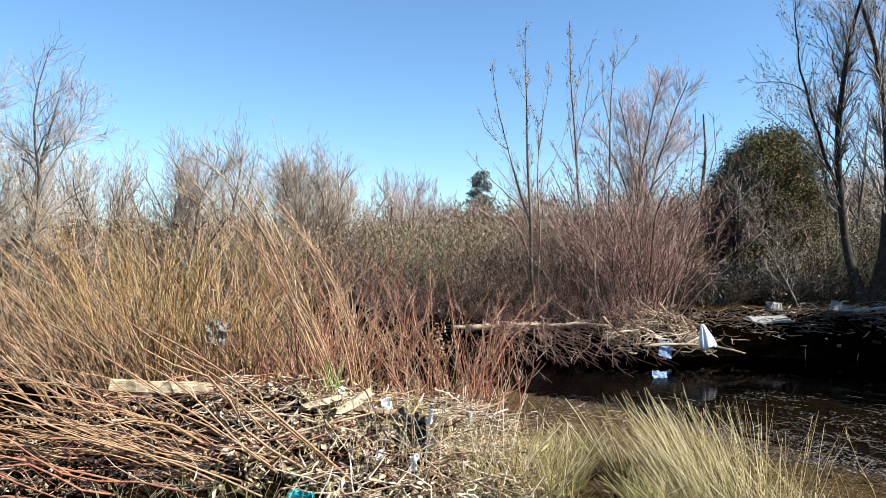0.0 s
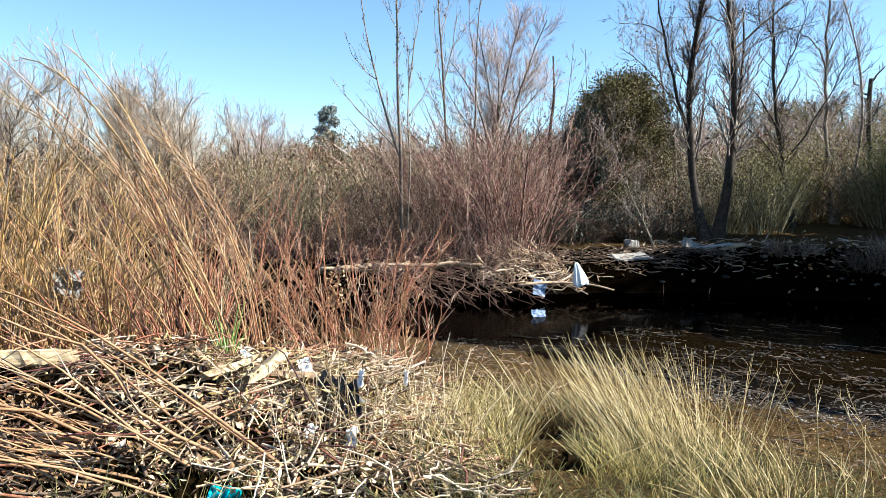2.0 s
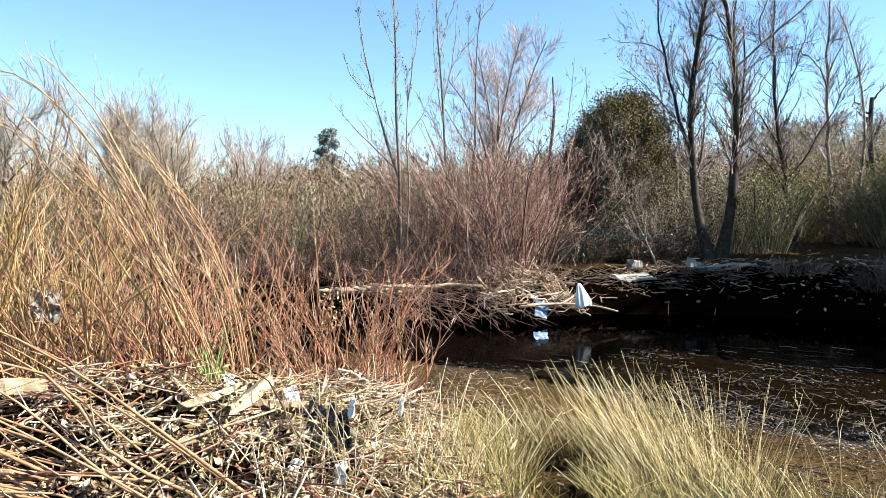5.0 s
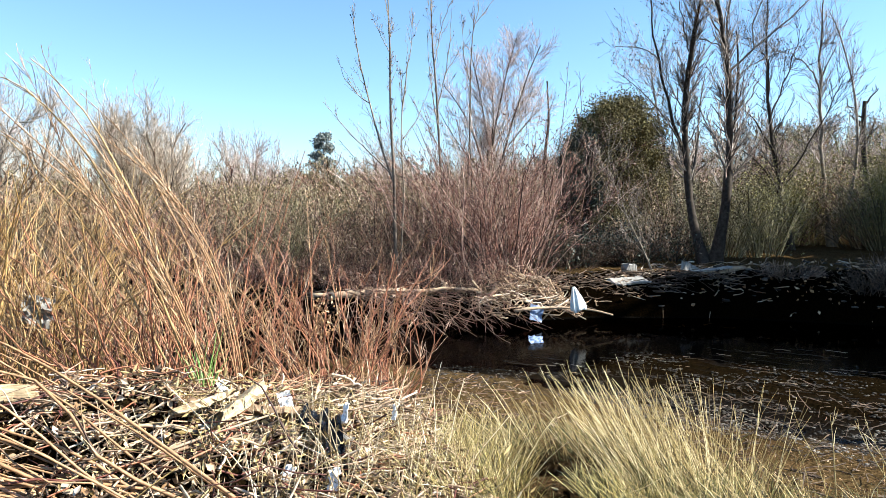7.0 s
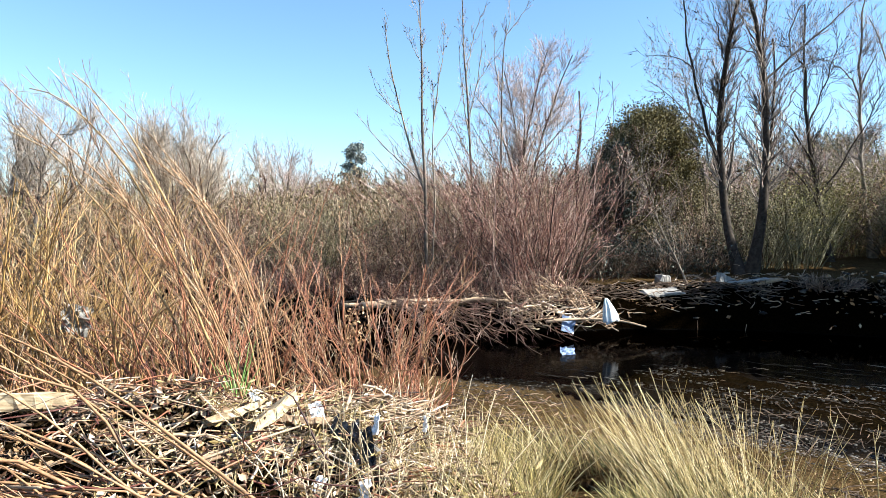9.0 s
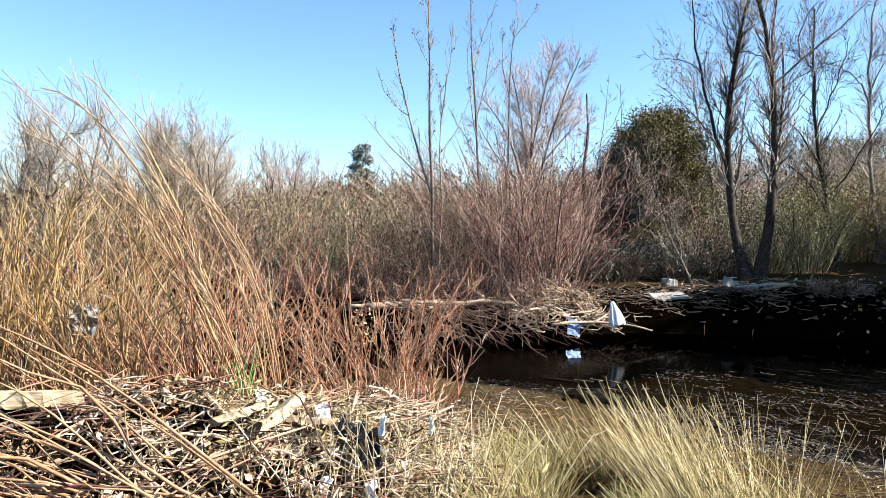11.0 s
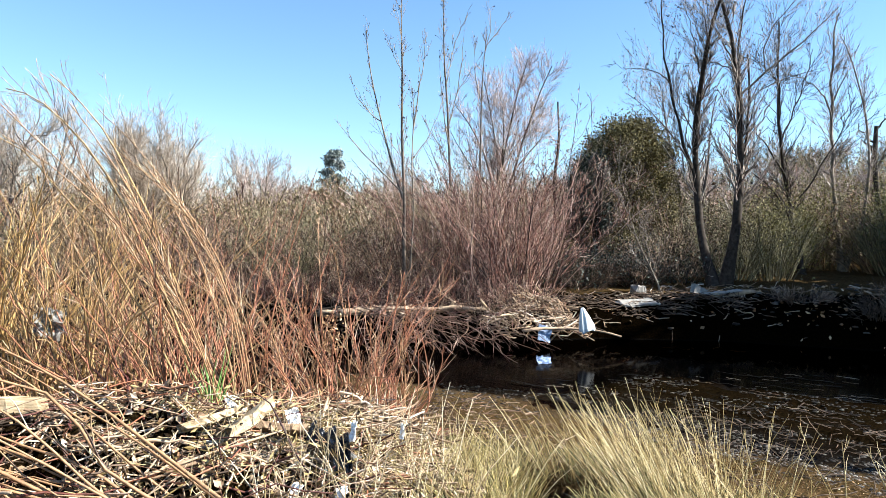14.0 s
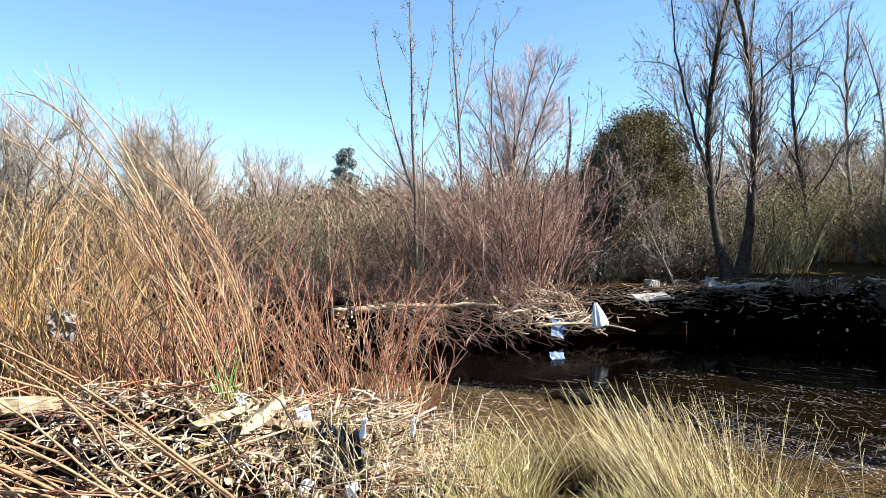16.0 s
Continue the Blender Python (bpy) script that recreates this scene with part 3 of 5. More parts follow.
for i in range(34):
    k += 1
    x, y = -15 + 0.62 * i + random.uniform(-0.5, 0.5), 27 + random.uniform(-2.5, 5) - 0.05 * i
    m = (BRUSH_TWIG, BRUSH_TAN, BRUSH_PINK, BRUSH_OLIVE, BRUSH_TAN)[i % 5]
    h = random.uniform(2.6, 3.6)
    far = shrub(x, y, 100 + k, 55, (h * 0.5, h), m, None, "tangled leafless brush behind the river", spread=0.7, droop=0.1, disk=0.9, r0=0.02, r1=0.008, twigs=13, twig_len=(0.3, 0.9), twig_angle=0.7, wobble=0.05, scatter=0.15, group="background brush", name="brush", buds=1700, bud_mat=(LEAF_DEAD, LEAF_OLIVE)[i % 2], bud_size=0.045)
    if i % 3 == 0:
        far_brush.append(far)
random.seed(6)
for i in range(90):
    a, d = radians(-36 + 94 * (i + random.random()) / 90), random.uniform(33, 58)
    x, y, s = d * math.sin(a), d * math.cos(a), random.uniform(1.0, 1.5)
    copy_thing(far_brush[i % len(far_brush)], Matrix.Translation((x, y, gz(x, y) - 0.1)) @ Euler((0, 0, random.uniform(0, 6.28))).to_matrix().to_4x4() @ Matrix.Diagonal((s * 1.4, s * 1.4, s, 1)))
for i in range(44):
    a, d = radians(16 + 46 * (i + random.random()) / 44), random.uniform(58, 110)
    x, y, s = d * math.sin(a), d * math.cos(a), random.uniform(1.5, 2.3)
    copy_thing(far_brush[i % len(far_brush)], Matrix.Translation((x, y, gz(x, y) - 0.1)) @ Euler((0, 0, random.uniform(0, 6.28))).to_matrix().to_4x4() @ Matrix.Diagonal((s * 1.5, s * 1.5, s, 1)))
for i in range(12):
    a, d = radians(-0.5 + 6.5 * i / 11), random.uniform(60, 68)
    x, y, s = d * math.sin(a), d * math.cos(a), random.uniform(1.6, 1.9)
    copy_thing(far_brush[i % len(far_brush)], Matrix.Translation((x, y, gz(x, y) - 0.1)) @ Euler((0, 0, random.uniform(0, 6.28))).to_matrix().to_4x4() @ Matrix.Diagonal((s * 1.5, s * 1.5, s, 1)))


# ---------------------------------------------------------------- trees on the far bank
def stemmed_tree(name, x, y, seed, label, stems, bark, twig_mat, twigs=9, twig_len=(0.3, 0.9), angle=0.5, fine=5, fine_len=(0.12, 0.4), span=(0.3, 0.98), upturn=0.25, least=0.006, deep=0.25, buds=0, group="", limb_bark=None, kink=0.035):
    """A tree with its main stems along given bends: foot, middle and tip of each, over and beside the base, and a thickness."""
    rng = np.random.default_rng(seed)
    ob = thing(name, x, y, gz(x, y) - 0.06, label, "tree", group)
    s = np.linspace(0, 1, 16)
    t = s[:, None]
    sets, lines, first = [], [], None
    for (ax, az), (mx, mh), (ex, ez), r in stems:
        a, m = np.array([ax, 0, az]), np.array([mx, rng.uniform(-deep, deep), mh])
        if az > 0.01:                                 # spring from the nearest stem that is there already
            a = min((q for line in lines for q in line), key=lambda q: math.hypot(q[0] - ax, q[2] - az))
            m[1] += a[1]
        e = np.array([ex, a[1] + 2 * rng.uniform(-deep, deep), ez])
        long = np.linalg.norm(e - a)
        at = float(np.clip(np.linalg.norm(m - a) / (np.linalg.norm(m - a) + np.linalg.norm(e - m)), 0.3, 0.7))
        c = (m - (1 - at) ** 2 * a - at**2 * e) / (2 * at * (1 - at))
        p = ((1 - t) ** 2 * a + 2 * t * (1 - t) * c + t**2 * e)[None] + waver(rng, 1, s, np.array([0.007 * long])) + waver(rng, 1, s * 3, np.array([kink * min(long, 2.0) * 0.35]))
        lines.append(p[0])
        rad = (r * (1 - 0.78 * s) * (1 + 0.10 * rng.uniform(-1, 1, 16)))[None]
        if az < 0.01:
            rad[0, :2] *= (1.5, 1.15)
        if first is None:
            first = tubes("trunk", [(p, rad)], bark, ob, 8)
        else:
            tubes("limb", [(p, rad)], bark if r > 0.045 else limb_bark or bark, first, 6)
        k = max(4, int(twigs * long / 3))
        low = span if az < 0.01 else (0.12, 0.98)
        side = sprouts(rng, (p, rad), k, twig_len, angle, low, upturn, 6, 0.3, 0.35, 0.06, least, 0.45)
        sets.append(side)
        sets.append(sprouts(rng, side, fine, fine_len, 0.6, (0.15, 0.97), 0.15, 4, 0.7, 0.5, 0.07, least * 0.75, 0.3))
        sets.append(sprouts(rng, (p, rad), k // 2, (fine_len[0], fine_len[1] * 1.3), angle * 1.4, low, upturn, 4, 0.3, 0.5, 0.07, least * 0.75, 0.3))
    crown = mass("crown", sets, twig_mat, ob)
    if buds:
        tagged(leaves("bud_mass", along(rng, sets, buds, 0.02), rng, 0.034, BARK_DARK, crown), kind="stuff")
    return ob


# limbs and twigs take paler bark, which paints the sunlit upper parts
POLE = "slender leafless alder, its ascending branches coloured sunlit pale"
stemmed_tree("alder_tree", 2.44, 19.0, 11, POLE, (
    ((0, 0), (-0.19, 4.3), (-0.22, 8.3), 0.055), ((0.05, 0), (0.14, 3.95), (0.10, 5.8), 0.034), ((0.13, 4.45), (0.29, 5.9), (0.49, 7.3), 0.02),
    ((-0.16, 3.0), (-0.77, 4.9), (-1.20, 7.3), 0.036), ((-0.17, 3.1), (-1.10, 3.9), (-1.87, 4.7), 0.023), ((-0.70, 4.75), (-1.22, 5.35), (-1.54, 5.95), 0.014),
    ((-0.19, 6.2), (-0.38, 6.5), (-0.66, 6.9), 0.012), ((0.14, 3.9), (0.55, 4.5), (0.90, 5.4), 0.016), ((-0.18, 5.5), (-0.29, 7.0), (-0.40, 7.9), 0.015)),
    BARK_GREY, BARK_PALE, 8, (0.2, 0.75), 0.45, 3, (0.1, 0.3), (0.42, 0.98), 0.3, 0.0055, 0.25, 120, "slender alders", BARK_PALE)
stemmed_tree("alder_tree", 4.3, 22.0, 12, POLE, (
    ((0, 0), (-0.14, 5.0), (-0.32, 9.3), 0.055), ((-0.23, 6.2), (-0.02, 7.5), (0.44, 8.8), 0.02), ((-0.15, 4.9), (0.10, 6.3), (0.14, 7.9), 0.02),
    ((-0.12, 3.9), (-0.70, 4.7), (-1.15, 5.3), 0.017), ((-0.13, 4.2), (-0.34, 5.4), (-0.43, 7.3), 0.02), ((0.06, 6.0), (0.44, 6.6), (0.85, 7.1), 0.014)),
    BARK_GREY, BARK_PALE, 8, (0.2, 0.8), 0.45, 3, (0.1, 0.32), (0.42, 0.98), 0.3, 0.006, 0.25, 110, "slender alders", BARK_PALE)
stemmed_tree("alder_tree", 5.44, 23.0, 13, POLE, (
    ((0, 0), (0.04, 5.5), (0.22, 8.3), 0.05), ((0.21, 8.0), (0.32, 8.5), (0.34, 9.2), 0.016), ((0.20, 7.9), (0.58, 8.4), (0.95, 9.0), 0.016), ((0.03, 6.0), (-0.18, 7.1), (-0.24, 8.1), 0.018)),
    BARK_GREY, BARK_PALE, 7, (0.2, 0.8), 0.5, 3, (0.1, 0.32), (0.45, 0.98), 0.3, 0.006, 0.25, 70, "slender alders", BARK_PALE)
stemmed_tree("bare_tree", 8.0, 31.0, 21, "broad leafless tree with a rounded pinkish crown", (
    ((0, 0), (0.35, 5.2), (-0.35, 8.4), 0.09), ((0, 0), (0.6, 5.6), (1.05, 9.0), 0.08), ((0.1, 0.5), (1.1, 5.6), (2.0, 8.6), 0.08), ((0.3, 2.0), (1.5, 5.8), (2.9, 7.4), 0.07),
    ((0.1, 2.0), (-0.2, 5.4), (-1.3, 7.5), 0.07), ((0.4, 4.0), (0.5, 6.6), (0.3, 8.9), 0.05), ((0.8, 4.2), (2.1, 5.8), (3.1, 6.6), 0.04), ((0.2, 3.5), (-0.9, 5.0), (-1.7, 6.2), 0.04)),
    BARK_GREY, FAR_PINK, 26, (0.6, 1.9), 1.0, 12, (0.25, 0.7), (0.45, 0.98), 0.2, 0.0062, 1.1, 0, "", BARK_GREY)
# limbs are greyer than the trunks, sunlight on them put into the bark
TWIN = "bare riverside tree with a dark trunk and fine grey twigs"
stemmed_tree("riverside_tree", 12.42, 20.6, 31, TWIN, (
    ((0, 0), (-0.33, 5.4), (-0.42, 9.6), 0.155), ((-0.22, 3.6), (-1.15, 6.0), (-1.9, 9.2), 0.06), ((-1.42, 6.5), (-1.9, 6.7), (-2.55, 7.0), 0.022), ((-0.24, 3.9), (-1.6, 5.1), (-2.35, 6.3), 0.03),
    ((-0.40, 6.6), (-0.95, 7.6), (-1.5, 8.8), 0.024), ((-0.42, 7.2), (-0.68, 8.0), (-1.0, 9.6), 0.022), ((-0.30, 5.0), (0.1, 6.0), (0.2, 7.2), 0.024)),
    BARK_DARK, TWIG_GREY, 15, (0.4, 2.2), 0.75, 9, (0.2, 0.7), (0.25, 0.98), 0.3, 0.0052, 0.8, 1200, "twin riverside trees", BARK_GREY, 0.05)
stemmed_tree("riverside_tree", 12.72, 20.5, 32, TWIN, (
    ((0, 0), (0.06, 5.6), (-0.42, 9.8), 0.165), ((0.06, 5.8), (0.16, 7.4), (0.5, 9.6), 0.05), ((0.12, 0), (0.66, 5.2), (0.9, 7.4), 0.09), ((0.12, 5.6), (1.4, 7.1), (3.2, 8.7), 0.04),
    ((0.66, 5.4), (1.4, 6.2), (2.4, 6.7), 0.026), ((0.8, 6.6), (1.25, 7.7), (1.85, 9.2), 0.026), ((0.0, 6.6), (-0.4, 7.0), (-0.85, 7.25), 0.02), ((0.05, 5.9), (-0.35, 7.2), (-0.65, 9.0), 0.032)),
    BARK_DARK, TWIG_GREY, 15, (0.4, 2.2), 0.75, 9, (0.2, 0.7), (0.25, 0.98), 0.3, 0.0052, 0.8, 1200, "twin riverside trees", BARK_GREY, 0.05)
tree(10.1, 19.6, 33, 3.8, 0.045, BARK_PALE, TWIG_GREY, "small leaning bare tree with pale branches", (-0.45, 0, 0), 12, (0.8, 2.2), 0.9, (0.15, 0.9), 5, (0.4, 1.0), 4, (0.2, 0.5), 1, 120, LEAF_DEAD, 0.04, "leaning_tree", "", 0.005, 0.3, 0.04, 0.3)
FAR_TREE = "leafless tree on the wooded far bank"
stemmed_tree("bare_tree", 18.2, 24.0, 41, FAR_TREE, (
    ((0, 0), (-0.35, 5.6), (-0.5, 9.8), 0.11), ((-0.25, 3.4), (-1.1, 5.0), (-2.1, 6.0), 0.045), ((-0.38, 5.8), (-0.95, 7.4), (-1.3, 8.7), 0.035), ((-0.33, 5.4), (0.12, 6.8), (0.3, 8.5), 0.035),
    ((-0.1, 1.6), (-1.4, 3.6), (-2.5, 4.6), 0.05), ((-0.2, 2.6), (0.9, 4.6), (1.5, 6.4), 0.04)),
    BARK_DARK, BARK_DARK, 14, (0.5, 2.4), 0.75, 7, (0.2, 0.8), (0.2, 0.98), 0.15, 0.0075, 0.9, 500, "far bank trees", BARK_DARK, 0.09)
stemmed_tree("bare_tree", 21.6, 26.0, 42, FAR_TREE, (
    ((0, 0), (-0.25, 6.2), (-0.7, 10.6), 0.11), ((-0.25, 5.6), (-1.05, 7.2), (-1.85, 8.5), 0.045), ((0.1, 0), (0.56, 6.0), (0.28, 10.0), 0.08), ((-0.28, 6.8), (-0.1, 8.2), (0.62, 8.9), 0.03)),
    BARK_PALE, TWIG_GREY, 13, (0.5, 2.2), 0.7, 7, (0.2, 0.8), (0.3, 0.98), 0.15, 0.0075, 0.9, 300, "far bank trees", BARK_PALE, 0.09)
tree(16.2, 28.0, 44, 9.5, 0.14, BARK_GREY, TWIG_GREY, FAR_TREE, (0.02, 0, 0), 13, (1.2, 3.4), 0.7, (0.22, 0.95), 6, (0.5, 1.4), 5, (0.25, 0.6), 2, 300, BARK_DARK, 0.04, "bare_tree", "far bank trees", 0.0075, 0.3, 0.035, 0.28, crook=0.1, limb_bark=BARK_GREY)


def gnarled_snag(x, y, h, seed, label, lean=(0, 0, 0), limbs=5, radius=0.16, limb_len=(0.8, 2.2), wobble=0.05):
    rng = np.random.default_rng(seed)
    ob = thing("dead_snag", x, y, gz(x, y) - 0.1, label, "tree")
    t = shoots(rng, 1, 0, (h, h), lean, 0, 0.01, wobble, 12, 0.005, radius, radius * 0.45)
    t[1][0] *= 1 + 0.25 * rng.uniform(-1, 1, 12)
    tubes("trunk", [t], BARK_DARK, ob, 8)
    if limbs:
        l1 = sprouts(rng, t, limbs, limb_len, 1.1, (0.6, 0.98), 0.3, 8, 0.6, 0.3, 0.12, 0.02)
        pieces("limb", [l1], BARK_DARK, ob, 5)
        mass("twig_mass", [sprouts(rng, l1, 3, (0.4, 0.9), 1.0, (0.3, 0.9), 0.1, 5, 0.6, 0.4, 0.12, 0.012)], BARK_DARK, ob)
    return ob


gnarled_snag(16.0, 45.0, 9.9, 51, "thin broken dead trunk above the trees", (0, 0, 0), 2, 0.2, (0.3, 0.7), 0.012)
gnarled_snag(27.3, 30.0, 7.4, 52, "dark gnarled dead tree with broken crown", (0.0, 0, 0), 6, 0.28)
gnarled_snag(29.6, 30.0, 7.0, 53, "dark twisted dead tree with crooked limbs", (0.15, 0, 0), 5, 0.2)

# evergreen dome and darker evergreen beside it
def leafy_dome(x, y, zc, radii, seed, count, size, mat, label, name, lumps=60, trunk_r=0.15):
    rng = np.random.default_rng(seed)
    ob = thing(name, x, y, gz(x, y) - 0.05, label, "tree")
    base = gz(x, y)
    t = shoots(rng, 3, 0.2, (zc * 0.9, zc * 1.3), (0, 0, 0), 0.3, 0.05, 0.05, 8, 0.05, trunk_r, trunk_r * 0.3)
    limb = sprouts(rng, t, 10, (radii[0] * 0.5, radii[0] * 1.1), 0.8, (0.2, 0.95), 0.3, 6, 0.5, 0.3, 0.06, 0.008)
    pieces("trunk", [t], BARK_DARK, ob, 6)
    mass("limb_mass", [limb], BARK_DARK, ob, 5)
    d = unit(rng.normal(0, 1, (lumps, 3)))
    d[:, 2] = np.where(d[:, 2] < -0.6, -d[:, 2], d[:, 2])
    c = d * np.array(radii) * rng.uniform(0.55, 1.0, (lumps, 1)) + np.array([0, 0, zc - base])
    which = rng.integers(0, lumps, count)
    s = rng.uniform(0.35, 0.75, (lumps, 1))
    e = rng.normal(0, 0.55, (count, 3))
    tagged(leaves("foliage", c[which] + e * s[which] * min(radii) * 0.45, rng, size, mat, ob), kind="stuff")
    tw = shoots(rng, lumps * 6, 0.1, (0.5, 1.0), (0, 0, 0), 1.2, 0.1, 0.05, 4, 0.5, 0.008, 0.004)
    mass("twig_mass", [(tw[0] + np.repeat(c, 6, 0)[:, None] * 0.95, tw[1])], TWIG_GREY, ob)
    return ob


leafy_dome(12.2, 26.6, 4.0, (2.3, 2.0, 3.2), 61, 95000, 0.048, LEAF_DOME, "rounded olive-green evergreen oak", "evergreen_oak", 90)
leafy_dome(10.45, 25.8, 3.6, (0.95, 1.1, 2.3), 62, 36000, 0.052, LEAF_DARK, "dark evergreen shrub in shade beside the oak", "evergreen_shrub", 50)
def pine(x, y, base, top, wide, seed):
    rng = np.random.default_rng(seed)
    ob = thing("pine_tree", x, y, gz(x, y) - 0.1, "small distant dark pine above the brush", "tree")
    h = top - gz(x, y)
    t = shoots(rng, 1, 0, (h, h), (0, 0, 0), 0, 0.01, 0.02, 8, 0.01, 0.16, 0.04)
    tubes("trunk", [t], BARK_DARK, ob, 6)
    limb = sprouts(rng, t, 40, (wide * 0.45, wide * 0.8), 1.6, (1 - (top - base) / h, 0.98), 0.15, 5, 0.4, 0.4, 0.05, 0.02, 0.6)
    mass("limb_mass", [limb], BARK_DARK, ob, 4)
    c = along(rng, [limb], 8000, 0.0) + rng.normal(0, 0.24, (8000, 3)) * np.array([1, 1, 0.6])
    tagged(leaves("foliage", c, rng, 0.14, LEAF_PINE_HAZY, ob), kind="stuff")


pine(3.05, 75.0, 5.4, 11.2, 2.5, 63)

# unseen oaks on an assumed right-hand bend, added to shade far water and bank
for j, (x, y, h) in enumerate(((26.8, 20.5, 5.0), (24.2, 16.0, 6.0), (24.2, 12.5, 6.45), (24.4, 9.0, 7.2), (24.6, 5.5, 7.0), (25.0, 2.0, 6.8))):
    leafy_dome(x, y, h * 1.0, (2.8, 2.8, h * 0.9), 640 + j, 14000, 0.30, LEAF_OLIVE, "unseen evergreen oak added to shade the far bank", "evergreen_oak", 80, 0.2)

# brush and saplings right of the evergreen, on the far bank
random.seed(8)
for i in range(34):
    x = 8.2 + 0.75 * i + random.uniform(-0.4, 0.4)
    y = (23.5 if x < 14 else 23.0) + random.uniform(-1.5, 4.0) + 0.1 * max(0, x - 16)
    if x < 11.3:
        continue
    m = (BRUSH_OLIVE, BRUSH_TWIG, BRUSH_OLIVE)[i % 3]
    h = random.uniform(3.0, 4.3) if x > 20 else random.uniform(2.2, 3.6) if x > 13 else random.uniform(1.2, 2.0)
    if x < 13:
        m = BRUSH_TWIG
    ob = shrub(x, y, 300 + i, 70, (h * 0.5, h), m, None, "scrubby undergrowth with olive twigs on the far bank", spread=0.55, droop=0.1, disk=0.7, r0=0.014, r1=0.005, twigs=8, twig_len=(0.3, 0.8), group="far bank undergrowth", name="undergrowth_shrub")
    rng = np.random.default_rng(700 + i)
    c = rng.normal(0, 1, (4200 if x > 19 else 2200, 3)) * np.array([0.7, 0.7, h * 0.24]) + np.array([0, 0, h * 0.6])
    fol = leaves("foliage", c[c[:, 2] > 0.05], rng, 0.045, LEAF_YELLOW if (i % 3 == 0 and x > 14) or x > 19 else LEAF_UNDER, ob)
    tagged(fol, kind="stuff")

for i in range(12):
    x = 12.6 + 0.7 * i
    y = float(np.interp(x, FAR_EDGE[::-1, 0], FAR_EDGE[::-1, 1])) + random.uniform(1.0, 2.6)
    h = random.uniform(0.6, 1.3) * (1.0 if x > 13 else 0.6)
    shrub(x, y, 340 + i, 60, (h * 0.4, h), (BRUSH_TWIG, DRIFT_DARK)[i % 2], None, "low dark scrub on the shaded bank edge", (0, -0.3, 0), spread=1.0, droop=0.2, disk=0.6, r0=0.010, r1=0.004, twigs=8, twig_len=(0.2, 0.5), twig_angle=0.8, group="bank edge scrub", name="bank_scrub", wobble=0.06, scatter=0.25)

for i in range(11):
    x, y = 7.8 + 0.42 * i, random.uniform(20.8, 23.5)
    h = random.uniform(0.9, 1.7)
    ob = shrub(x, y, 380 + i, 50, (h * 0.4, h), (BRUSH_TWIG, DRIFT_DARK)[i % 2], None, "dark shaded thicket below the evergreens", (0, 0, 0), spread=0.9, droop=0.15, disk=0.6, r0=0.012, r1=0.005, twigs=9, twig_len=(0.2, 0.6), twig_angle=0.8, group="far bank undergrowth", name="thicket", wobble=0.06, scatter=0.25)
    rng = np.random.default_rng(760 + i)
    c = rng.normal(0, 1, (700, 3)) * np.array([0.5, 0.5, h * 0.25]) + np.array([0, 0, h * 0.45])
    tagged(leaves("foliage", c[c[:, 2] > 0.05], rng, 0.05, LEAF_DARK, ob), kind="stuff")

# trees behind the brush, on the left and in the distance
LEFT = "tall leafless tree behind the riverside brush"
protos = []
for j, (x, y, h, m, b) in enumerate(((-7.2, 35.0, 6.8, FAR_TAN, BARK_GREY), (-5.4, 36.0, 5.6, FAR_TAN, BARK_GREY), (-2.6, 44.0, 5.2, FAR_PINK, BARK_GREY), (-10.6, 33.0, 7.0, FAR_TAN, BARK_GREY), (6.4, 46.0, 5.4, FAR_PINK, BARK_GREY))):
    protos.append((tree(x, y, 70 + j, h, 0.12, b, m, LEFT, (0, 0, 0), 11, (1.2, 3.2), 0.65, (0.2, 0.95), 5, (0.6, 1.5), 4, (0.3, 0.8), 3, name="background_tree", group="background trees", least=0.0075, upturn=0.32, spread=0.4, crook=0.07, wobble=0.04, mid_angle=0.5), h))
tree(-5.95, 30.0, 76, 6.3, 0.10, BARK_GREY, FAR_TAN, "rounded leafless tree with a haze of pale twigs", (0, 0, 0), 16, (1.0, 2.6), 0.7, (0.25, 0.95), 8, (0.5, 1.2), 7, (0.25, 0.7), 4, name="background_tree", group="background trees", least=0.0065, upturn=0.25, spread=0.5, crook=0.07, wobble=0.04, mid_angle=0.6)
random.seed(9)
# skyline of the wood: azimuth in degrees from ahead, and the rise of the tree tops over the eye per metre of distance
SKYLINE = ((-40, -28, -20, -13, -10, -7, -4, 0, 6, 12, 30, 60), (0.18, 0.165, 0.155, 0.155, 0.168, 0.135, 0.122, 0.105, 0.09, 0.095, 0.10, 0.10))
for i in range(58):
    az = -38 + 94 * (i + random.random()) / 58
    d = random.uniform(33, 42) if (az < -5 and i % 2) else random.uniform(44, 70)
    if 1.0 < az < 4.2 and d < 74:
        continue
    a = radians(az)
    x, y = d * math.sin(a), d * math.cos(a)
    src, h = protos[(0, 1, 3)[i % 3] if az < -7 else (2, 4, 1)[i % 3]]
    top = 2.4 + float(np.interp(az, *SKYLINE)) * d * (1.0 if i % 3 == 0 else random.uniform(0.6, 0.9))
    sc = (top - gz(x, y)) / (h * 1.05)
    copy_thing(src, Matrix.Translation((x, y, gz(x, y) - 0.1)) @ Euler((0, 0, random.uniform(0, 6.28))).to_matrix().to_4x4() @ Matrix.Diagonal((max(sc, 0.8), max(sc, 0.8), sc, 1)))
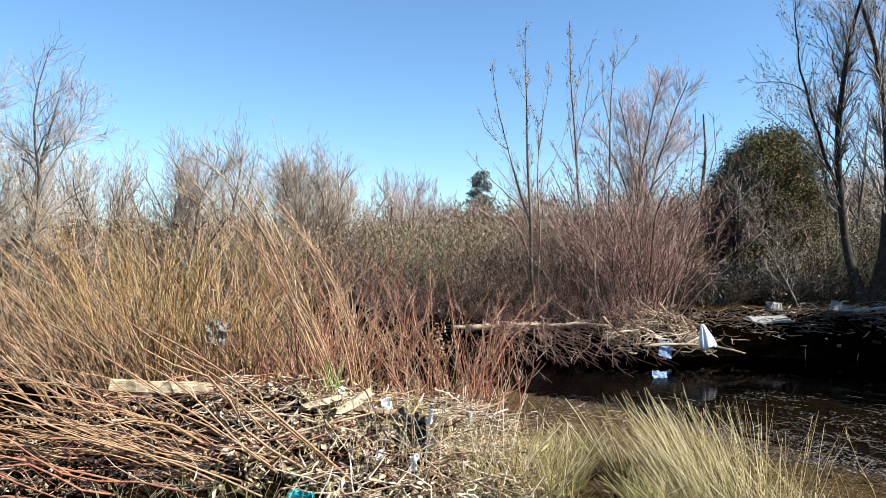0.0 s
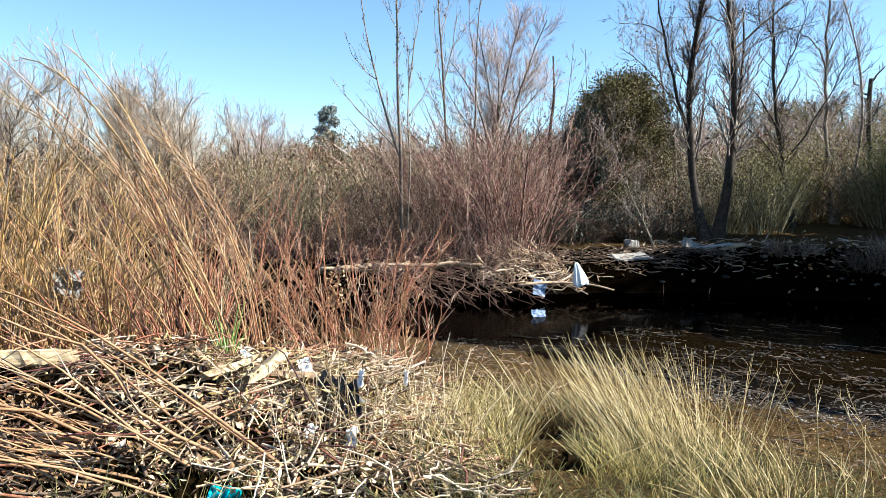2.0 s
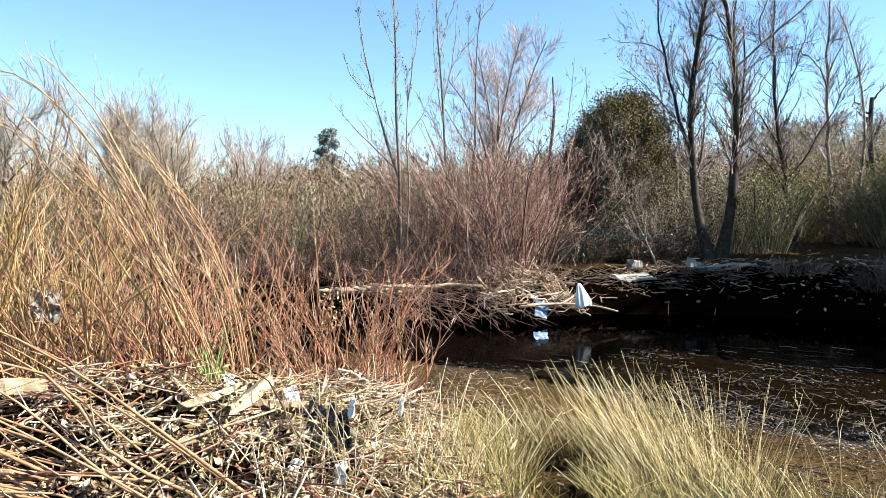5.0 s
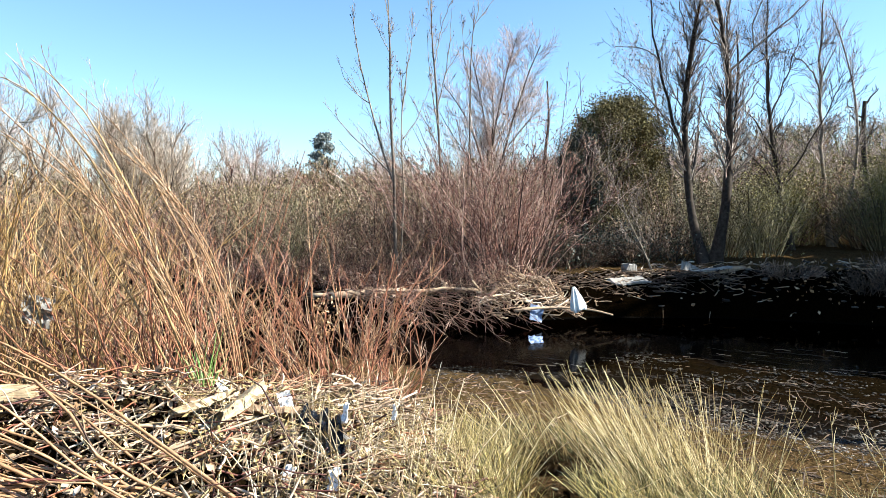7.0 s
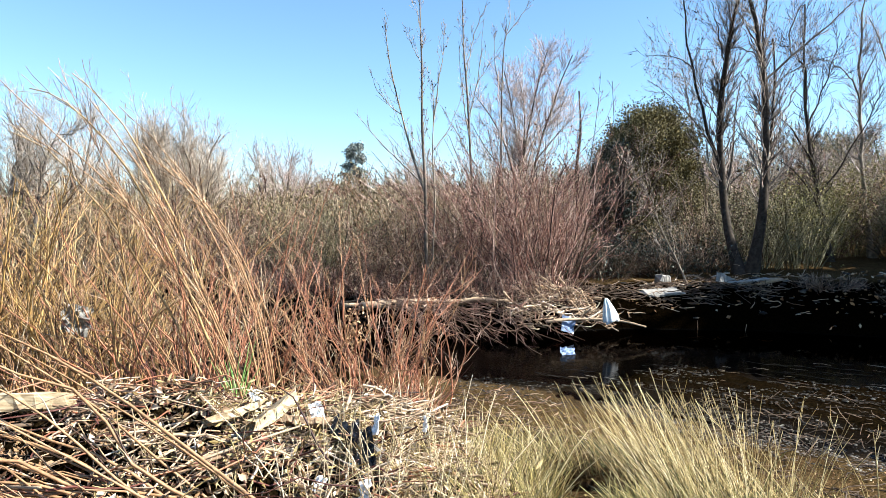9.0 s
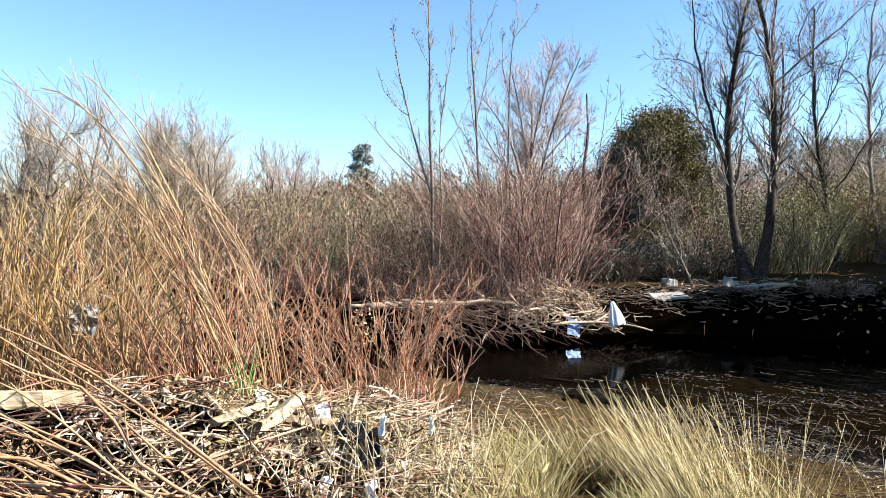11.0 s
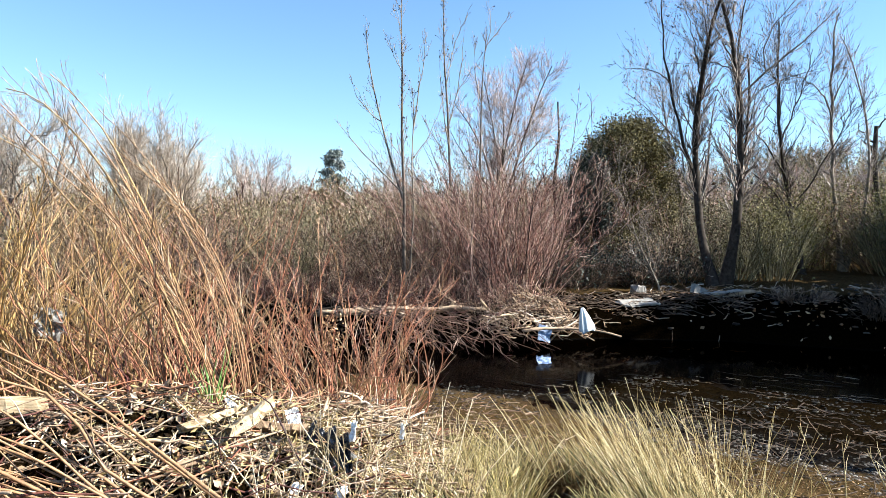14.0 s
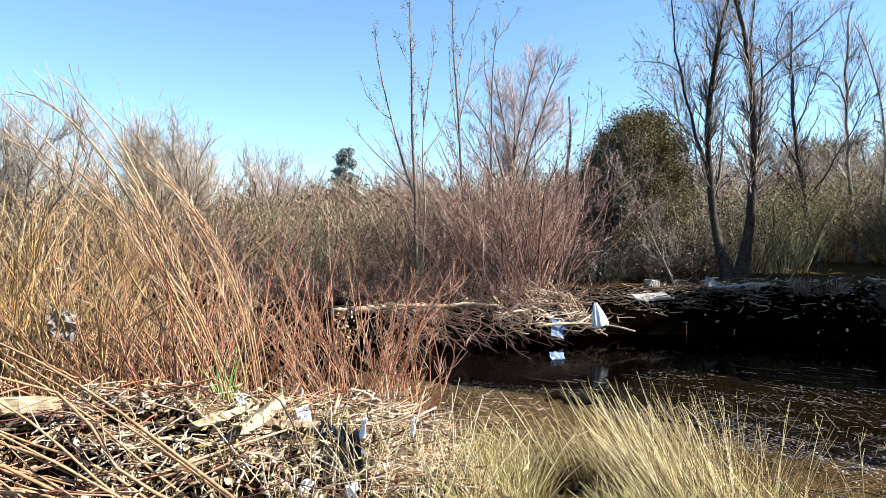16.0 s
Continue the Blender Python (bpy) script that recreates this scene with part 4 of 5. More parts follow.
for x, y, h, seed in ((-12.9, 18.8, 9.8, 81), (-14.0, 22.0, 8.6, 82), (-9.6, 24.0, 6.4, 83), (-13.0, 16.0, 7.4, 84)):
    tree(x, y, seed, h, 0.11, BARK_GREY, FAR_TAN, "leafless tree with fine pale twigs", (0.04, 0, 0), 14, (1.4, 3.2), 1.0, (0.25, 0.92), 7, (0.6, 1.4), 6, (0.3, 0.7), 2, name="bare_tree", group="left bank trees", least=0.006, upturn=0.02, spread=0.3, crook=0.12, limb_bark=BARK_GREY)

# ---------------------------------------------------------------- near bank willows
OSIER = "orange-stemmed leafless osier willow clump on the near bank"
def osier(x, y, seed, n, length, mat=WILLOW_ORANGE, lean=(-0.2, 0, 0), spread=0.45, disk=0.35, twigs=11, label=OSIER, droop=0.14, r0=0.009, tl=(0.2, 0.55), oblong=(1, 1), z=None, ta=0.55, split=True, wob=0.05, sc=0.15):
    return shrub(x, y, seed, n, length, mat, None, label, lean, spread, droop, disk, r0, 0.0028, twigs, tl, ta, oblong, "osier_willow", "shrub", "osier willows", 0, z, split=split, wobble=wob, scatter=sc)


osier(-1.5, 6.7, 202, 24, (1.0, 2.2), WILLOW_RED, lean=(-0.2, 0, 0), spread=0.7, disk=0.5, r0=0.011)
for i, (x, y, h) in enumerate(((-2.4, 7.0, 2.1), (-3.2, 7.4, 2.4), (-4.1, 7.6, 2.4), (-2.9, 8.4, 2.5), (-4.8, 8.4, 2.5), (-2.0, 8.2, 2.0), (-5.6, 7.6, 2.3), (-3.8, 6.6, 1.9), (-3.0, 6.4, 1.6))):
    osier(x, y, 210 + i, 38, (h * 0.4, h * 1.1), (WILLOW_TAN, WILLOW_ORANGE, WILLOW_ORANGE)[i % 3], lean=(-0.26 + 0.2 * math.sin(2.3 * i), 0.08 * math.cos(1.7 * i), 0), spread=0.6, disk=0.6, r0=0.0115, twigs=8, sc=0.14)
for i, (x, y, h, n) in enumerate(((-1.1, 7.7, 2.1, 16), (-0.7, 8.3, 2.0, 14), (-0.1, 7.9, 2.1, 16), (0.2, 7.6, 1.8, 13), (0.55, 8.4, 1.5, 9), (0.2, 8.9, 2.0, 14), (-1.6, 8.9, 2.2, 16), (0.5, 7.2, 1.0, 8), (-0.3, 7.2, 1.2, 12), (-1.3, 7.2, 2.0, 14), (-0.05, 8.2, 2.1, 12), (0.75, 7.9, 1.2, 6), (0.1, 7.4, 1.5, 10))):
    osier(x, y, 230 + i, n, (h * 0.4, h * 1.25), (WILLOW_RED, WILLOW_RED, WILLOW_ORANGE)[i % 3], (0.0, 0, 0), 0.42, 0.35, 13, "red-stemmed willow saplings on the near bank", 0.14, 0.0085, (0.1, 0.4), wob=0.07, ta=0.55)
for i, (x, y, h) in enumerate(((-3.3, 7.0, 2.6), (-2.9, 7.6, 2.6), (-3.7, 7.8, 2.8))):
    osier(x, y, 285 + i, 40, (h * 0.45, h), WILLOW_YELLOW, (-0.12 + 0.1 * i, 0, 0), 0.5, 0.45, 10, "yellow-twigged leafless willow on the near bank", 0.14, 0.010, (0.2, 0.6))
for i, (x, y, h) in enumerate(((-6.5, 11, 2.9), (-8.0, 12.5, 3.2), (-5.0, 11.5, 2.7), (-3.6, 12.0, 2.3), (-9.5, 11, 3.0), (-7.4, 9.4, 2.6), (-2.2, 12.4, 2.0), (-11, 13, 3.2), (-6.2, 14, 3.0), (-9, 15, 3.4))):
    osier(x, y, 250 + i, 60, (h * 0.5, h), (WILLOW_TAN, BRUSH_TAN, WILLOW_ORANGE)[i % 3], (-0.08, 0, 0), 0.7, 0.6, 12, "tan leafless willow thicket on the bank", 0.12, 0.011, (0.25, 0.7), split=False)

def arcs(x, y, z, label, curves, mat=WILLOW_RED, twigs=9):
    """A few single stems along given bends: each is its foot, a middle and a tip, off the clump's base."""
    ob = thing("willow_sapling", x, y, z, label, "shrub", "osier willows")
    rng = np.random.default_rng(290)
    for a, m, e, r in curves:
        a, m, e = np.array(a), np.array(m), np.array(e)
        t = np.linspace(0, 1, 12)[:, None]
        p = ((1 - t) ** 2 * a + 2 * t * (1 - t) * (2 * m - 0.5 * a - 0.5 * e) + t**2 * e)[None] + waver(rng, 1, t[:, 0], np.array([0.012])) + waver(rng, 1, 2.5 * t[:, 0], np.array([0.012]))
        rad = np.linspace(r, r * 0.35, 12)[None]
        tubes("stem", [(p, rad)], mat, ob, 5)
        mass("twig_mass", [sprouts(rng, (p, rad), twigs, (0.12, 0.42), 0.5, (0.3, 0.97), 0.1, 4, 0.5, 0.5, 0.05, 0.0025)], mat, ob)


arcs(0.45, 8.0, gz(0.45, 8.0) - 0.03, "few tall curving red willow stems by the water", (
    ((-0.05, 0, 0), (0.12, 0, 0.85), (0.32, 0, 1.75), 0.017), ((0.3, -0.4, 0), (0.52, -0.45, 0.45), (0.42, -0.5, 1.15), 0.014),
    ((0.1, 0, 0), (-0.2, 0, 0.9), (-0.28, 0.1, 1.6), 0.014), ((0.25, -0.2, 0), (0.62, -0.2, 0.5), (0.72, -0.2, 0.95), 0.012), ((-0.3, 0.1, 0), (-0.55, 0.1, 0.8), (-0.6, 0, 1.7), 0.015)))

rng = np.random.default_rng(205)
fan = []
for i in range(17):
    w, u = rng.normal(0, 1, 3), rng.uniform(0.68, 1.08)
    foot = np.array([0.10 * w[0], 0.15 * w[1], 0.0])
    tip = foot + u * np.array([-1.45 * u + 0.26 * w[2], -0.25 + 0.2 * w[1], 2.95 - 0.12 * w[2] ** 2])
    fan.append((foot, (foot + tip) / 2 + np.array([0.12 + 0.12 * w[0], 0.1 * w[1], 0.20 * u + 0.08 * w[1]]), tip, rng.uniform(0.006, 0.011)))
arcs(-0.85, 6.4, gz(-0.85, 6.4) - 0.03, "tall fan of orange willow stems arching over at their tips", fan, WILLOW_ORANGE, 24)
arcs(-0.95, 6.4, gz(-0.95, 6.4) - 0.03, "long pale willow stems arching over at their tips", (
    ((-0.05, -0.1, 0), (-0.86, -0.2, 2.1), (-1.62, -0.2, 2.83), 0.012), ((-0.15, 0, 0), (-1.02, -0.1, 1.75), (-1.75, -0.2, 2.5), 0.011),
    ((0.05, -0.1, 0), (-0.66, -0.2, 2.0), (-1.30, -0.3, 2.95), 0.011)), WILLOW_TAN, 16)

# stems bent over by the flood, sweeping down to the left in the foreground
def bent_stems(name, x, y, z, seed, n, length, lean, disk, mat, label, droop=0.25, oblong=(1, 1)):
    rng = np.random.default_rng(seed)
    ob = thing(name, x, y, z, label, "shrub", "flattened willows")
    main = shoots(rng, n, disk, length, lean, 0.45, droop, 0.05, 9, 0.3, 0.0105, 0.0035, oblong=oblong)
    pieces("stem", [main], mat, ob, 4)
    mass("twig_mass", [sprouts(rng, main, 3, (0.15, 0.45), 0.35, (0.3, 0.95), 0.0, 4, 0.6, 0.5, 0.05, 0.0022)], mat, ob)


FLAT = "flood-flattened orange willow stems lying over the debris"
bent_stems("flattened_willow", -0.95, 3.95, 0.80, 271, 28, (1.3, 2.6), (-1.9, 0.1, 0), 0.35, WILLOW_ORANGE, FLAT, 0.1, (1.6, 0.8))
bent_stems("flattened_willow", -1.5, 4.3, 0.95, 272, 24, (1.2, 2.4), (-3.0, 0.0, -0.4), 0.4, WILLOW_ORANGE, FLAT, 0.08, (1.6, 0.8))
bent_stems("flattened_willow", -2.2, 4.0, 0.85, 273, 8, (1.0, 2.2), (-3.0, 0.1, -0.4), 0.5, WILLOW_RED, FLAT, 0.06, (1.6, 0.8))
bent_stems("flattened_willow", -2.8, 4.3, 1.0, 274, 4, (1.0, 2.0), (-3.2, 0.2, -0.5), 0.5, WILLOW_ORANGE, FLAT, 0.03, (1.6, 0.8))
bent_stems("flattened_willow", -1.6, 3.7, 0.75, 275, 9, (1.0, 2.2), (-3.2, 0.2, -0.3), 0.5, WILLOW_RED, FLAT, 0.03, (1.6, 0.8))

# ---------------------------------------------------------------- debris mound on the near bank
PITS = ((-1.12, 4.72, 0.20), (-0.30, 4.42, 0.15), (0.32, 4.55, 0.16), (-1.75, 4.35, 0.26), (0.25, 5.5, 0.16), (-2.5, 4.6, 0.25), (-3.0, 4.9, 0.45), (-3.7, 5.4, 0.4), (-0.75, 5.55, 0.14), (-0.62, 4.3, 0.14))     # dark gaps in the heap


def in_pit(x, y):
    return sum(np.exp(-(((x - px) / pr) ** 2 + ((y - py) / (pr * 0.8)) ** 2) ** 2) for px, py, pr in PITS)


def mound_z(x, y):
    z = ground_z(x, y)
    return z - 0.12 - 0.30 * in_pit(x, y) + 0.55 * np.exp(-((x + 1.35) / 1.75) ** 2 - ((y - 5.2) / 1.15) ** 2) + 0.30 * np.exp(-((x - 0.15) / 0.8) ** 2 - ((y - 6.5) / 0.6) ** 2) + 0.17 * waves(x, y, 0.5, 6) + 0.10 * waves(x, y, 0.2, 7)


def top_z(x, y):
    return np.maximum(mound_z(x, y), ground_z(x, y))


def mz(x, y):
    return float(top_z(np.array([x]), np.array([y]))[0])


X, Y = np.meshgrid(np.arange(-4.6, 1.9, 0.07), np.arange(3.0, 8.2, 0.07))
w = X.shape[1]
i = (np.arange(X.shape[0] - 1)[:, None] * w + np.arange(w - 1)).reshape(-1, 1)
tagged(mesh_object("debris_mound", np.stack([X, Y, mound_z(X, Y)], -1).reshape(-1, 3), i + np.array([0, 1, w + 1, w]), SHADED_SILT),
       "mound of flood litter and silt, darkened for the shade in its gaps", "debris", "", "stuff")


def litter(name, seed, n, xs, ys, zf, length, r, mat, label, lift=0.05, tilt=0.25, turn=None, sides=3, bend=0.07):
    """Loose twigs strewn over a surface, lying and leaning at all angles."""
    rng = np.random.default_rng(seed)
    x, y = rng.uniform(*xs, n), rng.uniform(*ys, n)
    if zf is top_z:
        ok = in_pit(x, y) < 0.45
        x, y, n = x[ok], y[ok], int(ok.sum())
    L = rng.uniform(*length, n) ** 1.0
    a = rng.uniform(0, 6.28, n) if turn is None else rng.normal(turn[0], turn[1], n)
    d = unit(np.stack([np.cos(a), np.sin(a), rng.normal(0, tilt, n)], 1))
    s = np.linspace(-0.5, 0.5, 5)
    p = np.stack([x, y, zf(x, y) + rng.uniform(0, lift, n)], 1)[:, None] + (L[:, None] * s)[..., None] * d[:, None] + waver(rng, n, s + 0.5, L * bend)
    p[..., 2] = np.maximum(p[..., 2], zf(p[..., 0], p[..., 1]) - 0.01)
    q = rng.uniform(0.5, 1.5, (n, 1)) * r * np.linspace(1, 0.6, 5)
    return tagged(tubes(name, [(p, q)], mat, None, sides), label, "debris", "", "stuff")


litter("twig_litter", 301, 1500, (-1.9, 0.8), (3.9, 7.2), top_z, (0.04, 0.36), 0.0085, DRIFT, "dry grey twigs and reed stalks strewn over the mound", 0.09)
litter("reed_litter", 302, 420, (-1.4, 0.9), (3.9, 7.4), top_z, (0.15, 0.6), 0.0042, STRAW, "pale straw and reed stalks tangled on the mound", 0.14, 0.4)
litter("bark_litter", 303, 1700, (-3.0, 1.0), (3.6, 7.2), top_z, (0.05, 0.35), 0.007, DRIFT_DARK, "dark broken sticks in the flood litter", 0.06)
litter("willow_litter", 307, 700, (-3.4, 0.8), (3.9, 6.8), top_z, (0.15, 0.7), 0.006, WILLOW_RED, "broken red willow stems in the flood litter", 0.16, 0.25)
litter("twig_litter", 308, 330, (-0.9, 0.7), (3.4, 7.2), top_z, (0.1, 0.5), 0.007, DRIFT, "bleached broken twigs heaped beside the grass", 0.12, 0.3, None, 4, 0.1)
litter("reed_litter", 309, 150, (-0.8, 0.8), (3.4, 7.2), top_z, (0.15, 0.6), 0.005, STRAW_PALE, "pale straw and reed stalks tangled beside the grass", 0.16, 0.45, None, 3, 0.1)
litter("driftwood_sticks", 311, 170, (-0.1, 0.85), (6.0, 7.1), top_z, (0.15, 0.65), 0.011, DRIFT, "pale flood sticks heaped at the edge of the mud", 0.2, 0.2, (0.1, 0.6), 5, 0.08)
litter("willow_litter", 312, 300, (-0.5, 0.8), (6.7, 8.0), top_z, (0.2, 0.7), 0.006, WILLOW_ORANGE, "tangled broken willow stems under the saplings", 0.3, 0.5)
litter("twig_litter", 313, 260, (-0.4, 0.8), (6.3, 7.8), top_z, (0.1, 0.5), 0.007, DRIFT, "pale twigs caught under the willow saplings", 0.15, 0.3)
rng = np.random.default_rng(304)
c = np.stack([rng.uniform(-4.2, 0.9, 20000), rng.uniform(3.7, 8.3, 20000)], 1)
c = c[in_pit(c[:, 0], c[:, 1]) < 0.45]
c = np.concatenate([c, (top_z(c[:, 0], c[:, 1]) + rng.uniform(0, 0.05, len(c)))[:, None]], 1)
tagged(leaves("leaf_litter", c, rng, 0.024, LEAF_DEAD), "dead brown leaves scattered through the debris", "leaves", "", "stuff")
c = np.stack([rng.normal(-0.3, 0.6, 7000), rng.normal(5.3, 0.8, 7000)], 1)
c = c[in_pit(c[:, 0], c[:, 1]) < 0.45]
c = np.concatenate([c, (top_z(c[:, 0], c[:, 1]) + rng.exponential(0.04, len(c)))[:, None]], 1)
chips = c[::3] + np.array([-0.3, -0.2, 0.01])
chips[:, 2] = top_z(chips[:, 0], chips[:, 1]) + rng.uniform(0.0, 0.06, len(chips))
tagged(leaves("bark_chips", chips, rng, 0.036, DRIFT, long=1.9), "broken wood chips and bark flakes in the flood litter", "debris", "", "stuff")
tagged(leaves("reed_chaff", c, rng, 0.018, STRAW, long=4.0), "pale chaff and broken reed leaves on the debris", "leaves", "", "stuff")


# driftwood branches, each its own piece
def branch_proto(seed, mat, label, group, stub=2, bow=0.08):
    rng = np.random.default_rng(seed)
    s = np.linspace(-0.5, 0.5, 9)
    p = np.stack([s, bow * (1 - 4 * s**2) + 0 * s, 0 * s], 1)[None] + waver(rng, 1, s + 0.5, np.array([0.03]))
    r = (0.030 * np.linspace(1.0, 0.55, 9) * (1 + 0.12 * rng.uniform(-1, 1, 9)))[None]
    side = sprouts(rng, (p, r), stub, (0.15, 0.4), 0.9, (0.3, 0.9), 0.0, 4, 0.5, 0.6, 0.05, 0.006)
    ob = tubes("driftwood_branch", [(p, r), side], mat, None, 6, caps=True)
    return tagged(ob, label, "driftwood", group)


def strew(proto, spots):
    """Copies of a one-metre branch: x, y, z, length, thickness factor, turn, rise."""
    for j, (x, y, z, size, fat, turn, rise) in enumerate(spots):
        m = pose(x, y, z, 0, 0, turn) @ pose(0, 0, 0, 0, -rise, 0) @ pose(0, 0, 0, 37 * j) @ Matrix.Diagonal((size, size * fat, size * fat, 1))
        if j:
            copy_thing(proto, m)
        else:
            first = m
    proto.matrix_world = first


random.seed(21)
for j, mat in enumerate((DRIFT, DRIFT, DRIFT_DARK)):
    spots = []
    for i in range(26):
        x, y = random.uniform(-2.8, 0.9), random.uniform(4.2, 6.4)
        spots.append((x, y, mz(x, y) + 0.05, random.uniform(0.35, 1.1), random.uniform(0.25, 0.6), random.uniform(0, 180), random.uniform(-14, 14)))
    strew(branch_proto(310 + j, mat, "weathered driftwood stick on the debris mound", "driftwood on the mound"), spots)


spots = []
for i in range(22):
    x, y = random.uniform(-1.5, 0.5), random.uniform(4.0, 5.0)
    spots.append((x, y, mz(x, y) + 0.10, random.uniform(0.35, 0.85), random.uniform(0.22, 0.42), random.uniform(0, 180), random.uniform(-34, 34)))
strew(branch_proto(316, DRIFT, "bleached stick jutting from the flood litter", "driftwood on the mound", 1, 0.05), spots)


litter("bank_litter", 305, 500, (0.6, 2.8), (6.6, 10.6), ground_z, (0.08, 0.4), 0.005, BRUSH_TWIG, "brown reed bits and twigs stranded on the muddy bank", 0.02)
litter("bank_litter", 306, 500, (3.0, 7.0), (4.5, 9.5), ground_z, (0.15, 0.6), 0.006, DRIFT_DARK, "dark twigs stranded on the gravel bar", 0.02)


def board(name, size, centre, turn, label, mat=PLANK, worn=0.012, seed=0, parts=7):
    """A weathered board with uneven split ends."""
    rng = random.Random(seed)
    bm = bmesh.new()
    bmesh.ops.create_cube(bm, size=1)
    bmesh.ops.scale(bm, vec=size, verts=bm.verts)
    long_edges = [e for e in bm.edges if abs(e.verts[0].co.x - e.verts[1].co.x) > size[0] * 0.5]
    bmesh.ops.subdivide_edges(bm, edges=long_edges, cuts=parts)
    bmesh.ops.bevel(bm, geom=bm.edges[:], offset=min(size) * 0.12, segments=1, affect="EDGES")
    for v in bm.verts:
        end = abs(v.co.x) > size[0] * 0.46
        v.co += Vector((rng.uniform(-1, 1) * (worn * 3 if end else worn), rng.uniform(-1, 1) * worn * 0.7, rng.uniform(-1, 1) * worn * 0.4))
        v.co.z += 0.03 * (v.co.x / size[0]) ** 2
    ob = part(name, bm, mat)
    ob.matrix_world = pose(*centre, *turn)
    return tagged(ob, label, "plank")


board("plank", (0.38, 0.11, 0.045), (-0.90, 4.88, 1.26), (-24, -6, 40), "pale weathered board lying on the debris", worn=0.018, seed=1)
board("plank", (0.42, 0.12, 0.075), (-0.69, 4.86, 1.24), (-26, -12, 58), "bleached split timber plank on the debris", worn=0.02, seed=2)
board("plank", (0.30, 0.15, 0.05), (-0.49, 5.0, 1.15), (-28, 8, 5), "short broken brown plank on the debris", DRIFT, seed=3)
board("plank", (0.80, 0.13, 0.11), (-2.3, 4.95, 1.37), (-12, 3, 6), "pale split log lying among bent willow stems", seed=4)
board("plank", (0.30, 0.12, 0.05), (0.42, 6.2, mz(0.42, 6.2) + 0.06), (-8, 3, 15), "short grey plank on the debris edge", DRIFT, seed=5)


# litter: crumpled bags and scraps
def rag(name, w, h, centre, turn, mat, label, seed, folds=1.0, torn=0.2):
    """A torn, rumpled piece of plastic film with a real thickness."""
    rng = random.Random(seed)
    bm = bmesh.new()
    bmesh.ops.create_grid(bm, x_segments=9, y_segments=9, size=0.5)
    noise.seed_set(seed)
    for v in bm.verts:
        q = Vector((v.co.x * 4 + seed, v.co.y * 4, 0.3 * seed))
        lift = noise.noise(q) * 0.42 * folds + noise.noise(q * 2.3) * 0.2 * folds
        pull = 1 + torn * noise.noise(q * 0.8 + Vector((9, 0, 0)))
        v.co = Vector((v.co.x * w * pull, v.co.y * h * pull, lift * min(w, h)))
    bmesh.ops.solidify(bm, geom=bm.faces[:], thickness=0.004)
    ob = part(name, bm, mat, None, "", False)
    ob.matrix_world = pose(*centre, *turn)
    return tagged(ob, label, "litter")


for j, (x, y, z, w, h) in enumerate(((-0.83, 5.4, 1.24, 0.05, 0.10), (-0.40, 5.1, 1.20, 0.09, 0.12), (-1.14, 4.6, 1.10, 0.08, 0.09), (-1.33, 4.45, 1.02, 0.08, 0.1), (-0.40, 4.35, 0.95, 0.06, 0.13), (-0.13, 4.3, 0.92, 0.09, 0.13), (-0.02, 4.9, 1.14, 0.06, 0.12), (0.32, 5.0, 1.10, 0.05, 0.10), (-2.55, 3.3, 0.88, 0.2, 0.17))):
    rag("plastic_scrap", w, h, (x, y, z), (55 + 9 * (j % 4), 12 * (j % 5) - 24, 20 - 13 * j), PLASTIC_WHITE, "crumpled white plastic scrap in the debris", 20 + j, 0.8)
rag("plastic_bag", 0.18, 0.20, (-0.20, 4.88, 1.10), (30, 20, 22), PLASTIC_BLACK, "torn black plastic bag caught in the debris", 34, 1.5)
rag("plastic_bag", 0.13, 0.50, (-0.10, 4.60, 0.98), (42, 8, 14), PLASTIC_BLACK, "torn black plastic bag caught in the debris", 37, 1.6)
rag("plastic_bag", 0.16, 0.18, (-0.84, 3.6, 0.86), (60, 15, 0), PLASTIC_CYAN, "crumpled turquoise plastic bag on the bank", 31, 1.4)
rag("plastic_scrap", 0.05, 0.05, (-0.2, 4.7, 0.94), (60, 15, 0), PLASTIC_CYAN, "small turquoise plastic scrap in the debris", 32)
rag("plastic_sheet", 0.24, 0.26, (-2.51, 7.0, 1.63), (75, 10, 0), PLASTIC_GREY, "greyish plastic sheet snagged in the willow stems", 33, 1.5)
# grey piece added to imitate the glints on the black bag
rag("plastic_sheet", 0.20, 0.24, (-0.1, 4.84, 0.93), (62, 20, -15), PLASTIC_GREY, "grey film added as the sheen of the black bag", 36, 1.5)

# ---------------------------------------------------------------- bunch grass on the near bank
def grass(name, x, y, seed, n, length, lean, disk, mat, label, spread=0.5, droop=0.25, oblong=(1, 1), r=0.0028, scatter=0.16):
    rng = np.random.default_rng(seed)
    p, rad = shoots(rng, n, disk, length, lean, spread, droop, 0.02, 5, scatter, r, r * 0.4, (x, y, 0), oblong)
    long = np.linalg.norm(p[:, -1] - p[:, 0], axis=1)
    foot = p[:, 0, :2] - np.array(HOLLOWS[1])
    way = np.array(HOLLOWS[0]) - np.array(HOLLOWS[1])
    s = np.clip(foot @ way / (way @ way), -0.4, 1.0)
    open_strip = np.linalg.norm(foot - s[:, None] * way, axis=1) < 0.17
    ok = ~(open_strip & (long > 0.12)) & np.all([np.hypot(p[:, 0, 0] - hx, p[:, 0, 1] - hy) > 0.27 for hx, hy in HOLLOWS + ((2.0, 5.68), (1.62, 5.4))], 0)
    p, rad = p[ok], rad[ok]
    p[..., 2] += ground_z(p[:, 0, 0], p[:, 0, 1])[:, None] - 0.02
    return tagged(tubes(name, [(p, rad)], mat), label, "grass", "bunch grass", "stuff")


